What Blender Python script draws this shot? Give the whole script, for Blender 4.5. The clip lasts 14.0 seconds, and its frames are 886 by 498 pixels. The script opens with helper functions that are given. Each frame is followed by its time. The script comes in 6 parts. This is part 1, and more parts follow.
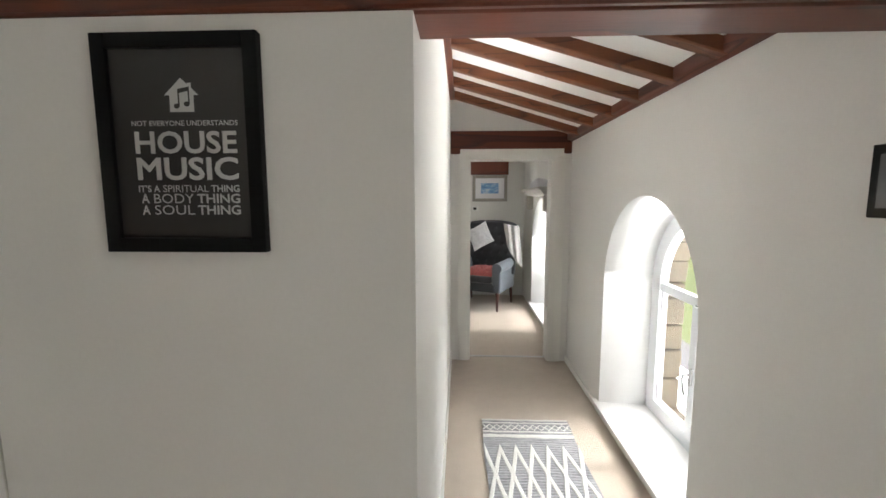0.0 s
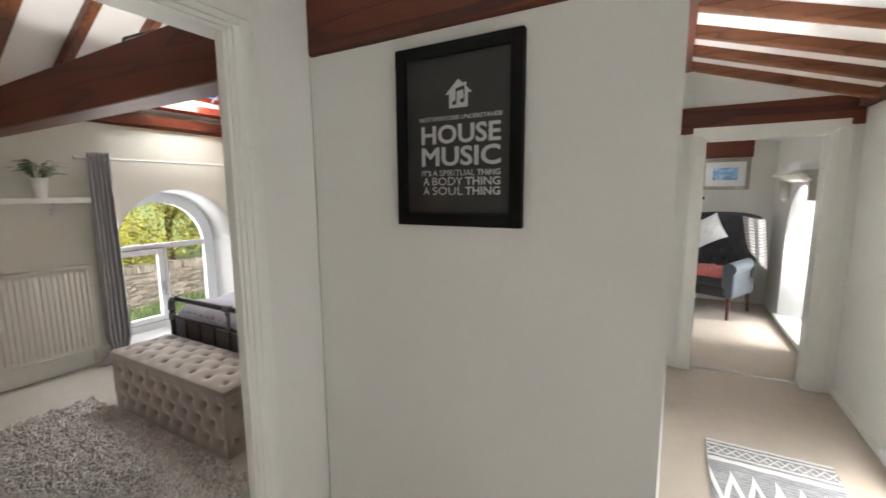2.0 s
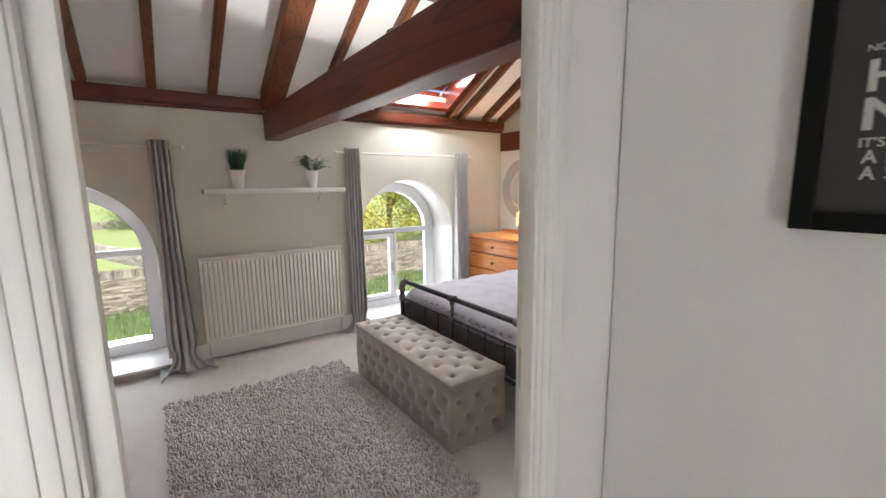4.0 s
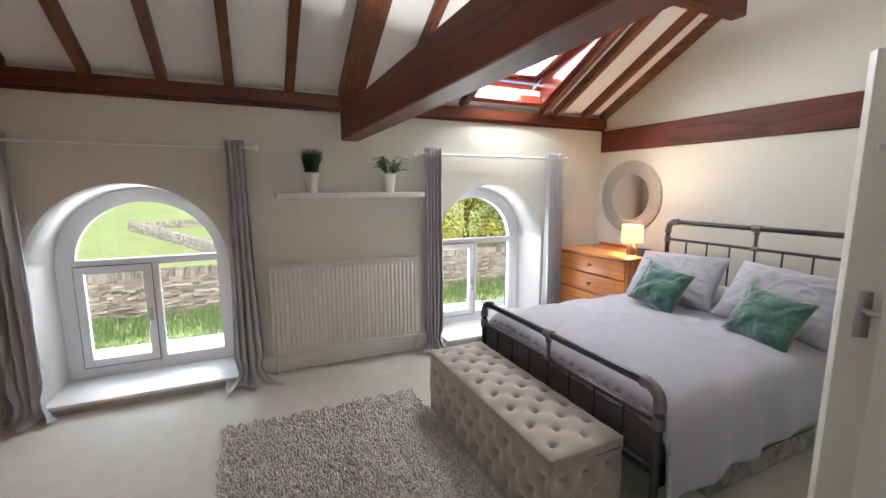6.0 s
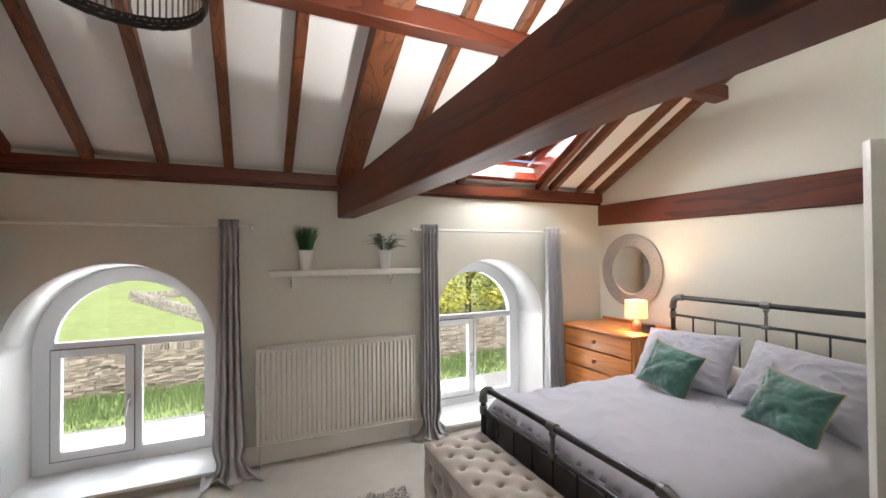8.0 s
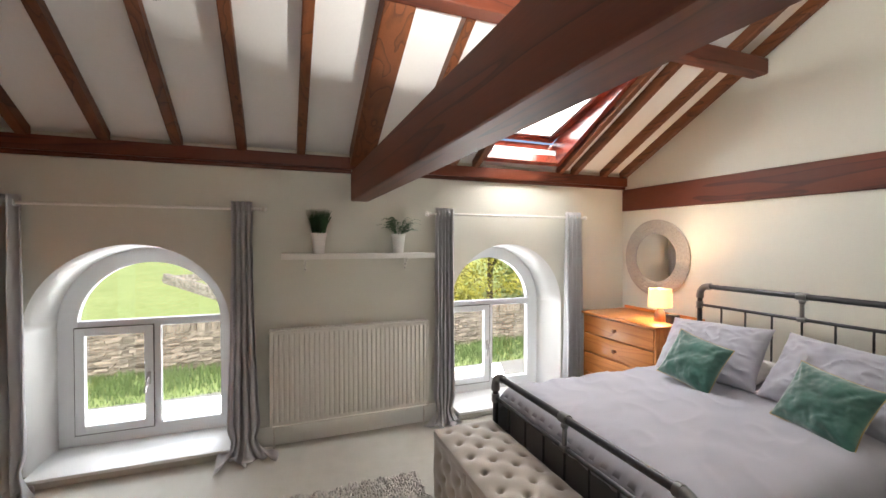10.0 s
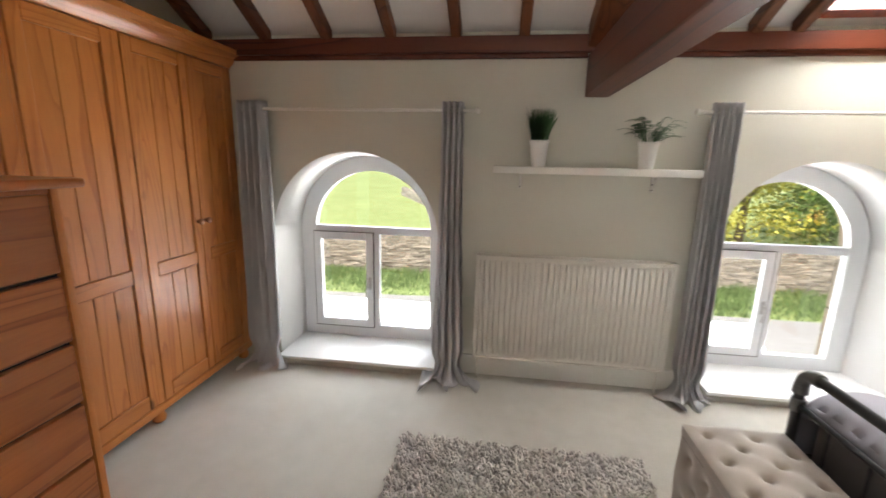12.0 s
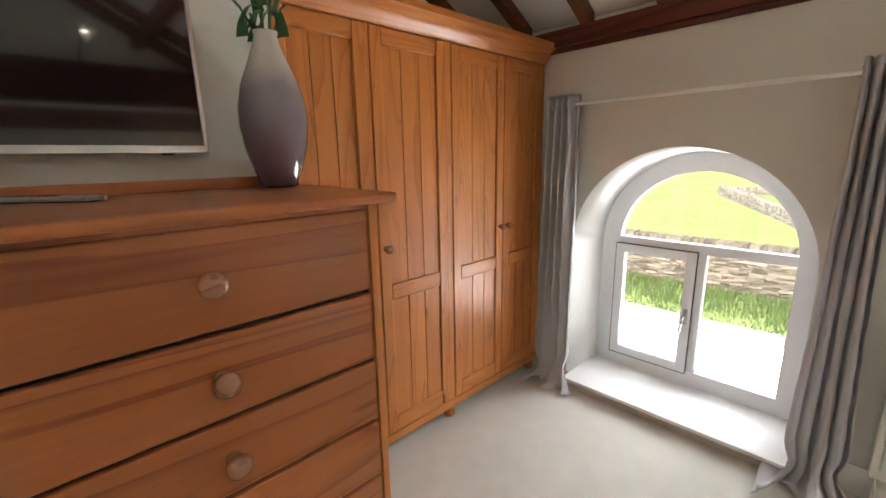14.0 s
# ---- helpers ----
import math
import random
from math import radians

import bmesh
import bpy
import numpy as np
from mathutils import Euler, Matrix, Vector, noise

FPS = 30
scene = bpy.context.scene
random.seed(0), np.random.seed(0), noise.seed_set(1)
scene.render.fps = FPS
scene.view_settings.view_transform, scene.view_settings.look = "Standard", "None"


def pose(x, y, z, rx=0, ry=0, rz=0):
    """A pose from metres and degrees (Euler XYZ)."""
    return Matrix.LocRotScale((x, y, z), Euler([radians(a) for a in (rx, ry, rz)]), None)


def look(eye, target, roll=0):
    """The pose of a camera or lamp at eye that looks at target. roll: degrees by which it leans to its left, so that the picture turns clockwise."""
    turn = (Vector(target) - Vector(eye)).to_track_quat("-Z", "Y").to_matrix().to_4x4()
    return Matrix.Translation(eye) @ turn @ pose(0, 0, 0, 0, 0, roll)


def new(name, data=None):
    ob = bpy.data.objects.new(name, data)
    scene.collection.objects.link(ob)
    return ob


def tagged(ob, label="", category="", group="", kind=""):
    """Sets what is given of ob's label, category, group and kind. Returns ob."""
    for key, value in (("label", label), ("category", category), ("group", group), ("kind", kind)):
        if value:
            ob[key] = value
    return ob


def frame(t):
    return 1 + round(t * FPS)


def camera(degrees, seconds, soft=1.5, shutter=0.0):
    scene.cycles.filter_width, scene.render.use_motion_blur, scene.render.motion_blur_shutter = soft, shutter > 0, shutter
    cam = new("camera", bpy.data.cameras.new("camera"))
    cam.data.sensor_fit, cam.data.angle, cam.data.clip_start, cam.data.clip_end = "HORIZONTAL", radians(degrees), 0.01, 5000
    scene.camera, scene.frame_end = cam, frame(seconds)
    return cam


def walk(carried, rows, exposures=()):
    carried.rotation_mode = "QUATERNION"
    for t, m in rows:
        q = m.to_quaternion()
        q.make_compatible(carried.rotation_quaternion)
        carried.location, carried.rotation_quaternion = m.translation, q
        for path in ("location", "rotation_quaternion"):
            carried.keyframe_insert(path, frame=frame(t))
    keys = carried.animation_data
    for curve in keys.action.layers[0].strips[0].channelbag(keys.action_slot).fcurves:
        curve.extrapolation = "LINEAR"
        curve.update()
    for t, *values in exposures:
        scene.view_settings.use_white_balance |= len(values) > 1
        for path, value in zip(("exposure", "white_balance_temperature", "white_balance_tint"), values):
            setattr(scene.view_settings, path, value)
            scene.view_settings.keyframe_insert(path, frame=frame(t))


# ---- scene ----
cam = camera(93.7, 14.0, soft=1.5, shutter=0.3)
PATH = [
    (0, (0.234, 0.162, 1.581), (0.148, 2.147, 1.348), -0.1),
    (0.5, (0.228, 0.161, 1.576), (0.025, 2.137, 1.341), -0.1),
    (1, (0.194, 0.154, 1.57), (-0.214, 2.097, 1.328), -0.3),
    (1.5, (0.169, 0.128, 1.569), (-0.519, 1.988, 1.314), -0.2),
    (2, (0.135, 0.083, 1.559), (-0.831, 1.812, 1.286), -0.4),
    (2.5, (0.064, 0.04, 1.554), (-1.122, 1.623, 1.254), -0.9),
    (3, (-0.058, 0.048, 1.544), (-1.416, 1.483, 1.236), -1.0),
    (3.5, (-0.17, 0.065, 1.545), (-1.668, 1.353, 1.232), -0.9),
    (4, (-0.295, 0.142, 1.553), (-1.913, 1.276, 1.242), -0.7),
    (6.5, (-0.862, 0.388, 1.575), (-2.679, 1.182, 1.31), -0.1),
    (7, (-0.878, 0.426, 1.585), (-2.705, 1.218, 1.397), -0.0),
    (7.5, (-0.875, 0.422, 1.618), (-2.702, 1.229, 1.527), -0.1),
    (8, (-0.863, 0.431, 1.65), (-2.685, 1.253, 1.676), -0.4),
    (10.5, (-0.963, 0.549, 1.607), (-2.858, 1.179, 1.501), 0.7),
    (11, (-1.147, 0.554, 1.528), (-3.084, 0.988, 1.287), 1.3),
    (11.5, (-1.387, 0.536, 1.549), (-3.35, 0.668, 1.193), 1.4),
    (12, (-1.599, 0.561, 1.558), (-3.539, 0.308, 1.139), 1.3),
    (12.5, (-1.766, 0.575, 1.545), (-3.596, -0.104, 1.108), 0.6),
    (13, (-1.844, 0.454, 1.543), (-3.487, -0.596, 1.097), -0.1),
    (13.5, (-1.922, 0.321, 1.563), (-3.365, -0.989, 1.113), -0.6),
    (14, (-1.96, 0.289, 1.577), (-3.304, -1.126, 1.141), -1.1),
]
EXPOSURES = [(0.0, 0.76, 6250, 10), (4.0, 1.28, 6100, 10), (6.5, 1.17, 5950, 10), (8.0, 1.17, 6150, 10), (11.0, 1.16, 6350, 10), (14.0, 1.56, 6500, 10)]
walk(cam, [(t, look(eye, target, roll)) for t, eye, target, roll in PATH], EXPOSURES)

# ---- world, sun, large lights ----
world = bpy.data.worlds.new("world")
scene.world = world
world.use_nodes = True
wn = world.node_tree
sky = wn.nodes.new("ShaderNodeTexSky")
sky.sky_type = "NISHITA"
sky.sun_disc = False
sky.sun_elevation, sky.sun_rotation = radians(52), radians(100)
sky.air_density, sky.dust_density, sky.ozone_density = 0.6, 6.0, 0.3
wn.links.new(sky.outputs[0], wn.nodes["Background"].inputs[0])
wn.nodes["Background"].inputs[1].default_value = 0.14


def lamp(name, kind, m, energy, colour, **settings):
    data = bpy.data.lights.new(name, kind)
    data.energy, data.color = energy, colour
    for key, value in settings.items():
        lamp_setting(data, key, value)
    ob = new(name, data)
    ob.matrix_world = m
    return ob


def lamp_setting(data, key, value):
    if key == "size":
        data.size = value
    elif key == "size_y":
        data.size_y = value
    elif key == "shape":
        data.shape = value
    elif key == "angle":
        data.angle = value
    elif key == "cone":
        data.spot_size, data.spot_blend = value, 0.08
    elif key == "radius":
        data.shadow_soft_size = value


DAY = (0.93, 0.97, 1.0)
lamp("sun", "SUN", look((9.0, 3.2, 10.0), (0, 2.2, 0)), 1.8, (1.0, 0.96, 0.9), angle=radians(12))
# area lamps for the open western and eastern sky that the windows look out on
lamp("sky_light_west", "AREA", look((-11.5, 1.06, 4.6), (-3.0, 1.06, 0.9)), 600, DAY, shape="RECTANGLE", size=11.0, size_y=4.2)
# added fill from below, in place of light thrown up by the pale lane
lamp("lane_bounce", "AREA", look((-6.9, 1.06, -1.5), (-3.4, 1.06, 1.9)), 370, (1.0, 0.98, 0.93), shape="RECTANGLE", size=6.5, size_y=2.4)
lamp("sky_light_east", "AREA", look((8.0, 4.3, 4.6), (0.4, 4.0, 0.8)), 300, DAY, shape="RECTANGLE", size=6.0, size_y=4.2)
# added fill that lifts the corridor ceiling, as if bounced off the path
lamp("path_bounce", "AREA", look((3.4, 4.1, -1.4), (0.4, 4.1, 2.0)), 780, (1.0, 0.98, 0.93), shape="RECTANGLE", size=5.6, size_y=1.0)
# added fill for the landing, low and aimed up through a window out of view
lamp("landing_fill", "AREA", look((2.7, -0.45, 0.1), (0.2, 0.1, 1.45)), 34, (1.0, 0.965, 0.91), shape="RECTANGLE", size=1.6, size_y=1.3)
# the sky over the roof window, just outside its pane
lamp("sky_light_roof", "AREA", look((-4.07, 2.68, 2.98), (-3.595, 2.68, 2.10)), 35, (1.0, 0.975, 0.93), shape="RECTANGLE", size=1.15, size_y=1.15)

# ---- materials ----


def nodes_of(name):
    m = bpy.data.materials.new(name)
    m.use_nodes = True
    n, l = m.node_tree.nodes, m.node_tree.links
    return m, n, l, n["Principled BSDF"]


def ramp(n, l, source, stops):
    r = n.new("ShaderNodeValToRGB")
    els = r.color_ramp.elements
    while len(els) < len(stops):
        els.new(0.5)
    for e, (p, c) in zip(els, stops):
        e.position, e.color = p, (*c, 1)
    l.new(source, r.inputs[0])
    return r.outputs[0]


def tex_noise(n, l, vec, scale, detail=4.0, rough=0.55, distortion=0.0):
    t = n.new("ShaderNodeTexNoise")
    t.inputs["Scale"].default_value, t.inputs["Detail"].default_value = scale, detail
    t.inputs["Roughness"].default_value, t.inputs["Distortion"].default_value = rough, distortion
    l.new(vec, t.inputs["Vector"])
    return t.outputs["Fac"]


def coords(n, l, scale=(1, 1, 1), kind="Object"):
    c, m = n.new("ShaderNodeTexCoord"), n.new("ShaderNodeMapping")
    m.inputs["Scale"].default_value = scale
    l.new(c.outputs[kind], m.inputs["Vector"])
    return m.outputs[0]


def blend(n, l, a, b, factor, mode="MIX"):
    m = n.new("ShaderNodeMix")
    m.data_type, m.blend_type = "RGBA", mode
    for k, v in ((6, a), (7, b)):
        if isinstance(v, tuple):
            m.inputs[k].default_value = (*v, 1)
        else:
            l.new(v, m.inputs[k])
    if isinstance(factor, float):
        m.inputs[0].default_value = factor
    else:
        l.new(factor, m.inputs[0])
    return m.outputs[2]


def relief(n, l, height, p, strength, distance):
    b = n.new("ShaderNodeBump")
    b.inputs["Strength"].default_value, b.inputs["Distance"].default_value = strength, distance
    l.new(height, b.inputs["Height"])
    l.new(b.outputs[0], p.inputs["Normal"])


def plain(name, colour, rough=0.5, metal=0.0, vary=0.12, scale=3.0, fine=60.0, bump=0.1, depth=0.002, coat=0.0, sheen=0.0, stretch=(1, 1, 1)):
    """A surface with broad and fine unevenness in colour, and fine relief."""
    m, n, l, p = nodes_of(name)
    v = coords(n, l, stretch)
    broad, grain = tex_noise(n, l, v, scale), tex_noise(n, l, v, fine)
    dark = tuple(c * (1 - vary) for c in colour)
    lite = tuple(min(1, c * (1 + vary)) for c in colour)
    c1 = ramp(n, l, broad, [(0.3, dark), (0.7, lite)])
    c2 = ramp(n, l, grain, [(0.3, dark), (0.7, lite)])
    l.new(blend(n, l, c1, c2, 0.4), p.inputs["Base Color"])
    p.inputs["Roughness"].default_value, p.inputs["Metallic"].default_value = rough, metal
    p.inputs["Coat Weight"].default_value = coat
    p.inputs["Sheen Weight"].default_value = sheen
    if bump:
        relief(n, l, grain, p, bump, depth)
    return m


def timber(name, dark, lite, axis=0, rough=0.45, rings=9.0, knots=True, coat=0.0):
    """Sawn timber with grain along an axis, darker late wood and some knots."""
    m, n, l, p = nodes_of(name)
    s = [1.0, 1.0, 1.0]
    s[axis] = 0.09
    info = n.new("ShaderNodeObjectInfo")
    c, mp = n.new("ShaderNodeTexCoord"), n.new("ShaderNodeMapping")
    off = n.new("ShaderNodeVectorMath")
    off.operation = "MULTIPLY_ADD"
    mult = n.new("ShaderNodeCombineXYZ")
    for k in range(3):
        l.new(info.outputs["Random"], mult.inputs[k])
    l.new(mult.outputs[0], off.inputs[0])
    off.inputs[1].default_value = (7.3, 5.1, 9.7)
    l.new(c.outputs["Object"], off.inputs[2])
    mp.inputs["Scale"].default_value = s
    l.new(off.outputs[0], mp.inputs["Vector"])
    v = mp.outputs[0]
    base = tex_noise(n, l, v, 5.0, 2.0, 0.5, 0.5)
    mul = n.new("ShaderNodeMath")
    mul.operation = "MULTIPLY"
    mul.inputs[1].default_value = rings
    l.new(base, mul.inputs[0])
    fr = n.new("ShaderNodeMath")
    fr.operation = "FRACT"
    l.new(mul.outputs[0], fr.inputs[0])
    mid = tuple((a + b) / 2 for a, b in zip(dark, lite))
    col = ramp(n, l, fr.outputs[0], [(0.0, lite), (0.55, lite), (0.86, mid), (0.95, dark), (1.0, mid)])
    fine = tex_noise(n, l, v, 120.0, 3.0)
    fcol = ramp(n, l, fine, [(0.3, dark), (0.75, lite)])
    out = blend(n, l, col, fcol, 0.25)
    broad = ramp(n, l, tex_noise(n, l, off.outputs[0], 1.6), [(0.3, (0.84, 0.83, 0.82)), (0.7, (1.06, 1.05, 1.04))])
    out = blend(n, l, out, broad, 1.0, "MULTIPLY")
    if knots:
        vo = n.new("ShaderNodeTexVoronoi")
        vo.inputs["Scale"].default_value = 2.3
        sk = n.new("ShaderNodeMapping")
        sk.inputs["Scale"].default_value = [1.0 if k != axis else 0.55 for k in range(3)]
        l.new(off.outputs[0], sk.inputs["Vector"])
        l.new(sk.outputs[0], vo.inputs["Vector"])
        kn = ramp(n, l, vo.outputs["Distance"], [(0.035, (1, 1, 1)), (0.075, (0, 0, 0))])
        out = blend(n, l, out, tuple(c * 0.35 for c in dark), kn)
    l.new(out, p.inputs["Base Color"])
    p.inputs["Roughness"].default_value = rough
    p.inputs["Coat Weight"].default_value = coat
    p.inputs["Coat Roughness"].default_value = 0.2
    relief(n, l, fine, p, 0.15, 0.002)
    return m


def glow(name, colour, strength):
    m, n, l, p = nodes_of(name)
    p.inputs["Base Color"].default_value = (*colour, 1)
    p.inputs["Emission Color"].default_value = (*colour, 1)
    p.inputs["Emission Strength"].default_value = strength
    return m


def carpet(name, dark, lite):
    m, n, l, p = nodes_of(name)
    v = coords(n, l)
    a, b, c = tex_noise(n, l, v, 1.3), tex_noise(n, l, v, 260.0, 3.0, 0.7), tex_noise(n, l, v, 9.0)
    col = ramp(n, l, b, [(0.25, dark), (0.7, lite)])
    tread = ramp(n, l, a, [(0.3, (0.93, 0.93, 0.92)), (0.7, (1.03, 1.03, 1.03))])
    col = blend(n, l, col, tread, 1.0, "MULTIPLY")
    col = blend(n, l, col, ramp(n, l, c, [(0.3, (0.95, 0.95, 0.94)), (0.7, (1.03, 1.03, 1.03))]), 1.0, "MULTIPLY")
    l.new(col, p.inputs["Base Color"])
    p.inputs["Roughness"].default_value = 0.95
    p.inputs["Sheen Weight"].default_value = 0.2
    relief(n, l, b, p, 0.7, 0.006)
    return m


def pane_glass(name):
    m, n, l, p = nodes_of(name)
    p.inputs["Base Color"].default_value = (1, 1, 1, 1)
    p.inputs["Roughness"].default_value = 0.0
    p.inputs["Transmission Weight"].default_value = 1.0
    p.inputs["IOR"].default_value = 1.4
    return m


CREAM = plain("cream_wall_paint", (0.68, 0.665, 0.585), 0.85, vary=0.03, scale=1.2, fine=90, bump=0.12, depth=0.001)
LANDING = plain("off_white_wall_paint", (0.76, 0.745, 0.71), 0.85, vary=0.03, scale=1.2, fine=90, bump=0.12, depth=0.001)
WHITE = plain("white_plaster", (0.85, 0.84, 0.82), 0.9, vary=0.03, scale=2, fine=70, bump=0.15, depth=0.001)
REVEAL = plain("white_reveal_paint", (0.82, 0.82, 0.81), 0.8, vary=0.02, scale=2, fine=80, bump=0.1, depth=0.001)
GLOSS = plain("cream_gloss_woodwork", (0.78, 0.77, 0.72), 0.35, vary=0.03, scale=4, fine=40, bump=0.05)
UPVC = plain("white_plastic_frame", (0.82, 0.84, 0.86), 0.3, vary=0.015, scale=5, bump=0.02)
SILLW = plain("white_sill_board", (0.84, 0.84, 0.83), 0.35, vary=0.02, scale=5, bump=0.03)
SEAL = plain("black_rubber_seal", (0.06, 0.06, 0.06), 0.6, vary=0.1)
STEEL = plain("brushed_steel", (0.55, 0.55, 0.55), 0.3, 1.0, vary=0.08, fine=200)
DARKBEAM_X = timber("dark_stained_beam", (0.046, 0.009, 0.004), (0.15, 0.034, 0.013), 0, 0.42, rings=5.0)
DARKBEAM_Y = timber("dark_stained_beam_lengthwise", (0.046, 0.009, 0.004), (0.15, 0.034, 0.013), 1, 0.42, rings=5.0)
RAFTER = timber("stained_rafter", (0.060, 0.016, 0.005), (0.19, 0.062, 0.020), 0, 0.5)
SKYWOOD = timber("red_stained_skylight_wood", (0.10, 0.012, 0.006), (0.24, 0.036, 0.018), 0, 0.25, knots=False, coat=0.4)
PINE_Z = timber("orange_pine_upright", (0.41, 0.125, 0.027), (0.59, 0.222, 0.056), 2, 0.34, rings=9.0, coat=0.15)
PINE_X = timber("orange_pine_across", (0.41, 0.125, 0.027), (0.59, 0.222, 0.056), 0, 0.34, rings=9.0, coat=0.15)
PINE_Y = timber("orange_pine_deep", (0.41, 0.125, 0.027), (0.59, 0.222, 0.056), 1, 0.34, rings=9.0, coat=0.15)
DRAWER = timber("brown_pine_drawer", (0.24, 0.066, 0.018), (0.45, 0.155, 0.046), 0, 0.32, rings=6.0, coat=0.2)
PLAINW = timber("turned_wood_knob", (0.22, 0.09, 0.048), (0.40, 0.20, 0.12), 0, 0.22, knots=False, coat=0.3)
CARPET_BED = carpet("pale_cream_carpet", (0.46, 0.44, 0.39), (0.71, 0.69, 0.63))
CARPET_LAND = carpet("beige_carpet", (0.40, 0.335, 0.27), (0.60, 0.515, 0.425))
GLASS = pane_glass("window_glass")
BLACKF = plain("black_frame_wood", (0.004, 0.004, 0.004), 0.6, vary=0.2)
BLACKF.node_tree.nodes["Principled BSDF"].inputs["Specular IOR Level"].default_value = 0.2
RADW = plain("white_radiator_enamel", (0.74, 0.71, 0.65), 0.35, vary=0.02, scale=4, bump=0.02)
CURT = plain("grey_curtain_cloth", (0.57, 0.565, 0.57), 0.9, vary=0.08, scale=6, fine=350, bump=0.3, sheen=0.3)
n_, l_ = CURT.node_tree.nodes, CURT.node_tree.links
tr = n_.new("ShaderNodeBsdfTranslucent")
tr.inputs["Color"].default_value = (0.72, 0.70, 0.72, 1)
mx = n_.new("ShaderNodeMixShader")
mx.inputs[0].default_value = 0.30
l_.new(n_["Principled BSDF"].outputs[0], mx.inputs[1])
l_.new(tr.outputs[0], mx.inputs[2])
l_.new(mx.outputs[0], n_["Material Output"].inputs[0])
PIPE = plain("gunmetal_bed_tube", (0.075, 0.075, 0.08), 0.32, 0.85, vary=0.15, scale=8, bump=0.03)
JOINT = plain("pewter_tube_joint", (0.21, 0.21, 0.21), 0.35, 0.9, vary=0.15, scale=20, bump=0.05)
BASEF = plain("dark_grey_bed_cloth", (0.17, 0.16, 0.17), 0.9, vary=0.1, fine=300)
DUVET = plain("lilac_grey_cotton", (0.40, 0.395, 0.45), 0.85, vary=0.03, scale=3, fine=400, bump=0.15, depth=0.001, sheen=0.15)
WHITEC = plain("white_cotton", (0.80, 0.79, 0.80), 0.85, vary=0.03, fine=300)
GREENV = plain("green_velvet", (0.026, 0.115, 0.088), 0.5, vary=0.45, scale=9, fine=250, bump=0.25, sheen=0.8)
PIPING = plain("gold_piping", (0.45, 0.33, 0.14), 0.5, vary=0.1)
BENCHV = plain("taupe_velvet", (0.38, 0.325, 0.27), 0.65, vary=0.20, scale=7, fine=300, bump=0.2, sheen=0.8)
SHAG = plain("grey_shag_yarn", (0.66, 0.62, 0.585), 0.95, vary=0.18, scale=30, fine=200, bump=0.2, sheen=0.2)
nt = SHAG.node_tree
geo, mr, hsv = nt.nodes.new("ShaderNodeNewGeometry"), nt.nodes.new("ShaderNodeMapRange"), nt.nodes.new("ShaderNodeHueSaturation")
mr.inputs[3].default_value, mr.inputs[4].default_value = 0.76, 1.2
nt.links.new(geo.outputs["Random Per Island"], mr.inputs[0])
nt.links.new(mr.outputs[0], hsv.inputs["Value"])
nt.links.new(nt.nodes["Principled BSDF"].inputs["Base Color"].links[0].from_socket, hsv.inputs["Color"])
nt.links.new(hsv.outputs[0], nt.nodes["Principled BSDF"].inputs["Base Color"])
CERAM = plain("white_ceramic", (0.80, 0.79, 0.76), 0.3, vary=0.03)
LEAFG = plain("dark_green_leaf", (0.035, 0.10, 0.03), 0.5, vary=0.35, scale=40)
SHELFW = plain("white_shelf_board", (0.80, 0.78, 0.73), 0.45, vary=0.02)
BLACKP = plain("black_plastic", (0.012, 0.012, 0.013), 0.35, vary=0.2)

# ---- building helpers ----
ORIGIN = {}


def link(name, bm, material, smooth=True):
    me = bpy.data.meshes.new(name)
    bm.normal_update()
    bm.to_mesh(me)
    bm.free()
    for one in (material if isinstance(material, (list, tuple)) else [material]):
        me.materials.append(one)
    if smooth:
        me.polygons.foreach_set("use_smooth", [True] * len(me.polygons))
        me.set_sharp_from_angle(angle=radians(38))
    return new(name, me)


def thing(name, at, label, category, group="", kind=""):
    ob = new(name)
    ob.location = at
    ob.empty_display_size = 0.05
    ORIGIN[ob.name] = Vector(at)
    return tagged(ob, label, category, group, kind)


def part(name, bm, material, parent, label="", smooth=True):
    """One mesh, modelled in the world's metres, under a thing or a part."""
    o = ORIGIN[parent.name]
    bmesh.ops.translate(bm, verts=bm.verts, vec=-o)
    ob = link(name, bm, material, smooth)
    ob.parent = parent
    ORIGIN[ob.name] = o
    return tagged(ob, label)


def solid(name, bm, material, label="", category="", group="", kind="", smooth=True):
    """A thing, or a piece of the setting, that is one mesh."""
    ob = link(name, bm, material, smooth)
    ORIGIN[ob.name] = Vector((0, 0, 0))
    return tagged(ob, label, category, group, kind)


def box(x0, x1, y0, y1, z0, z1, bevel=0.0, bm=None, segments=2):
    own = bmesh.new()
    m = Matrix.Translation(((x0 + x1) / 2, (y0 + y1) / 2, (z0 + z1) / 2)) @ Matrix.Diagonal((abs(x1 - x0), abs(y1 - y0), abs(z1 - z0), 1))
    bmesh.ops.create_cube(own, size=1, matrix=m)
    if bevel:
        bmesh.ops.bevel(own, geom=own.edges[:], offset=bevel, segments=segments, affect="EDGES", profile=0.6)
    return into(bm, own)


def into(bm, own):
    if bm is None:
        return own
    me = bpy.data.meshes.new("part_shape")
    own.to_mesh(me)
    own.free()
    bm.from_mesh(me)
    bpy.data.meshes.remove(me)
    return bm


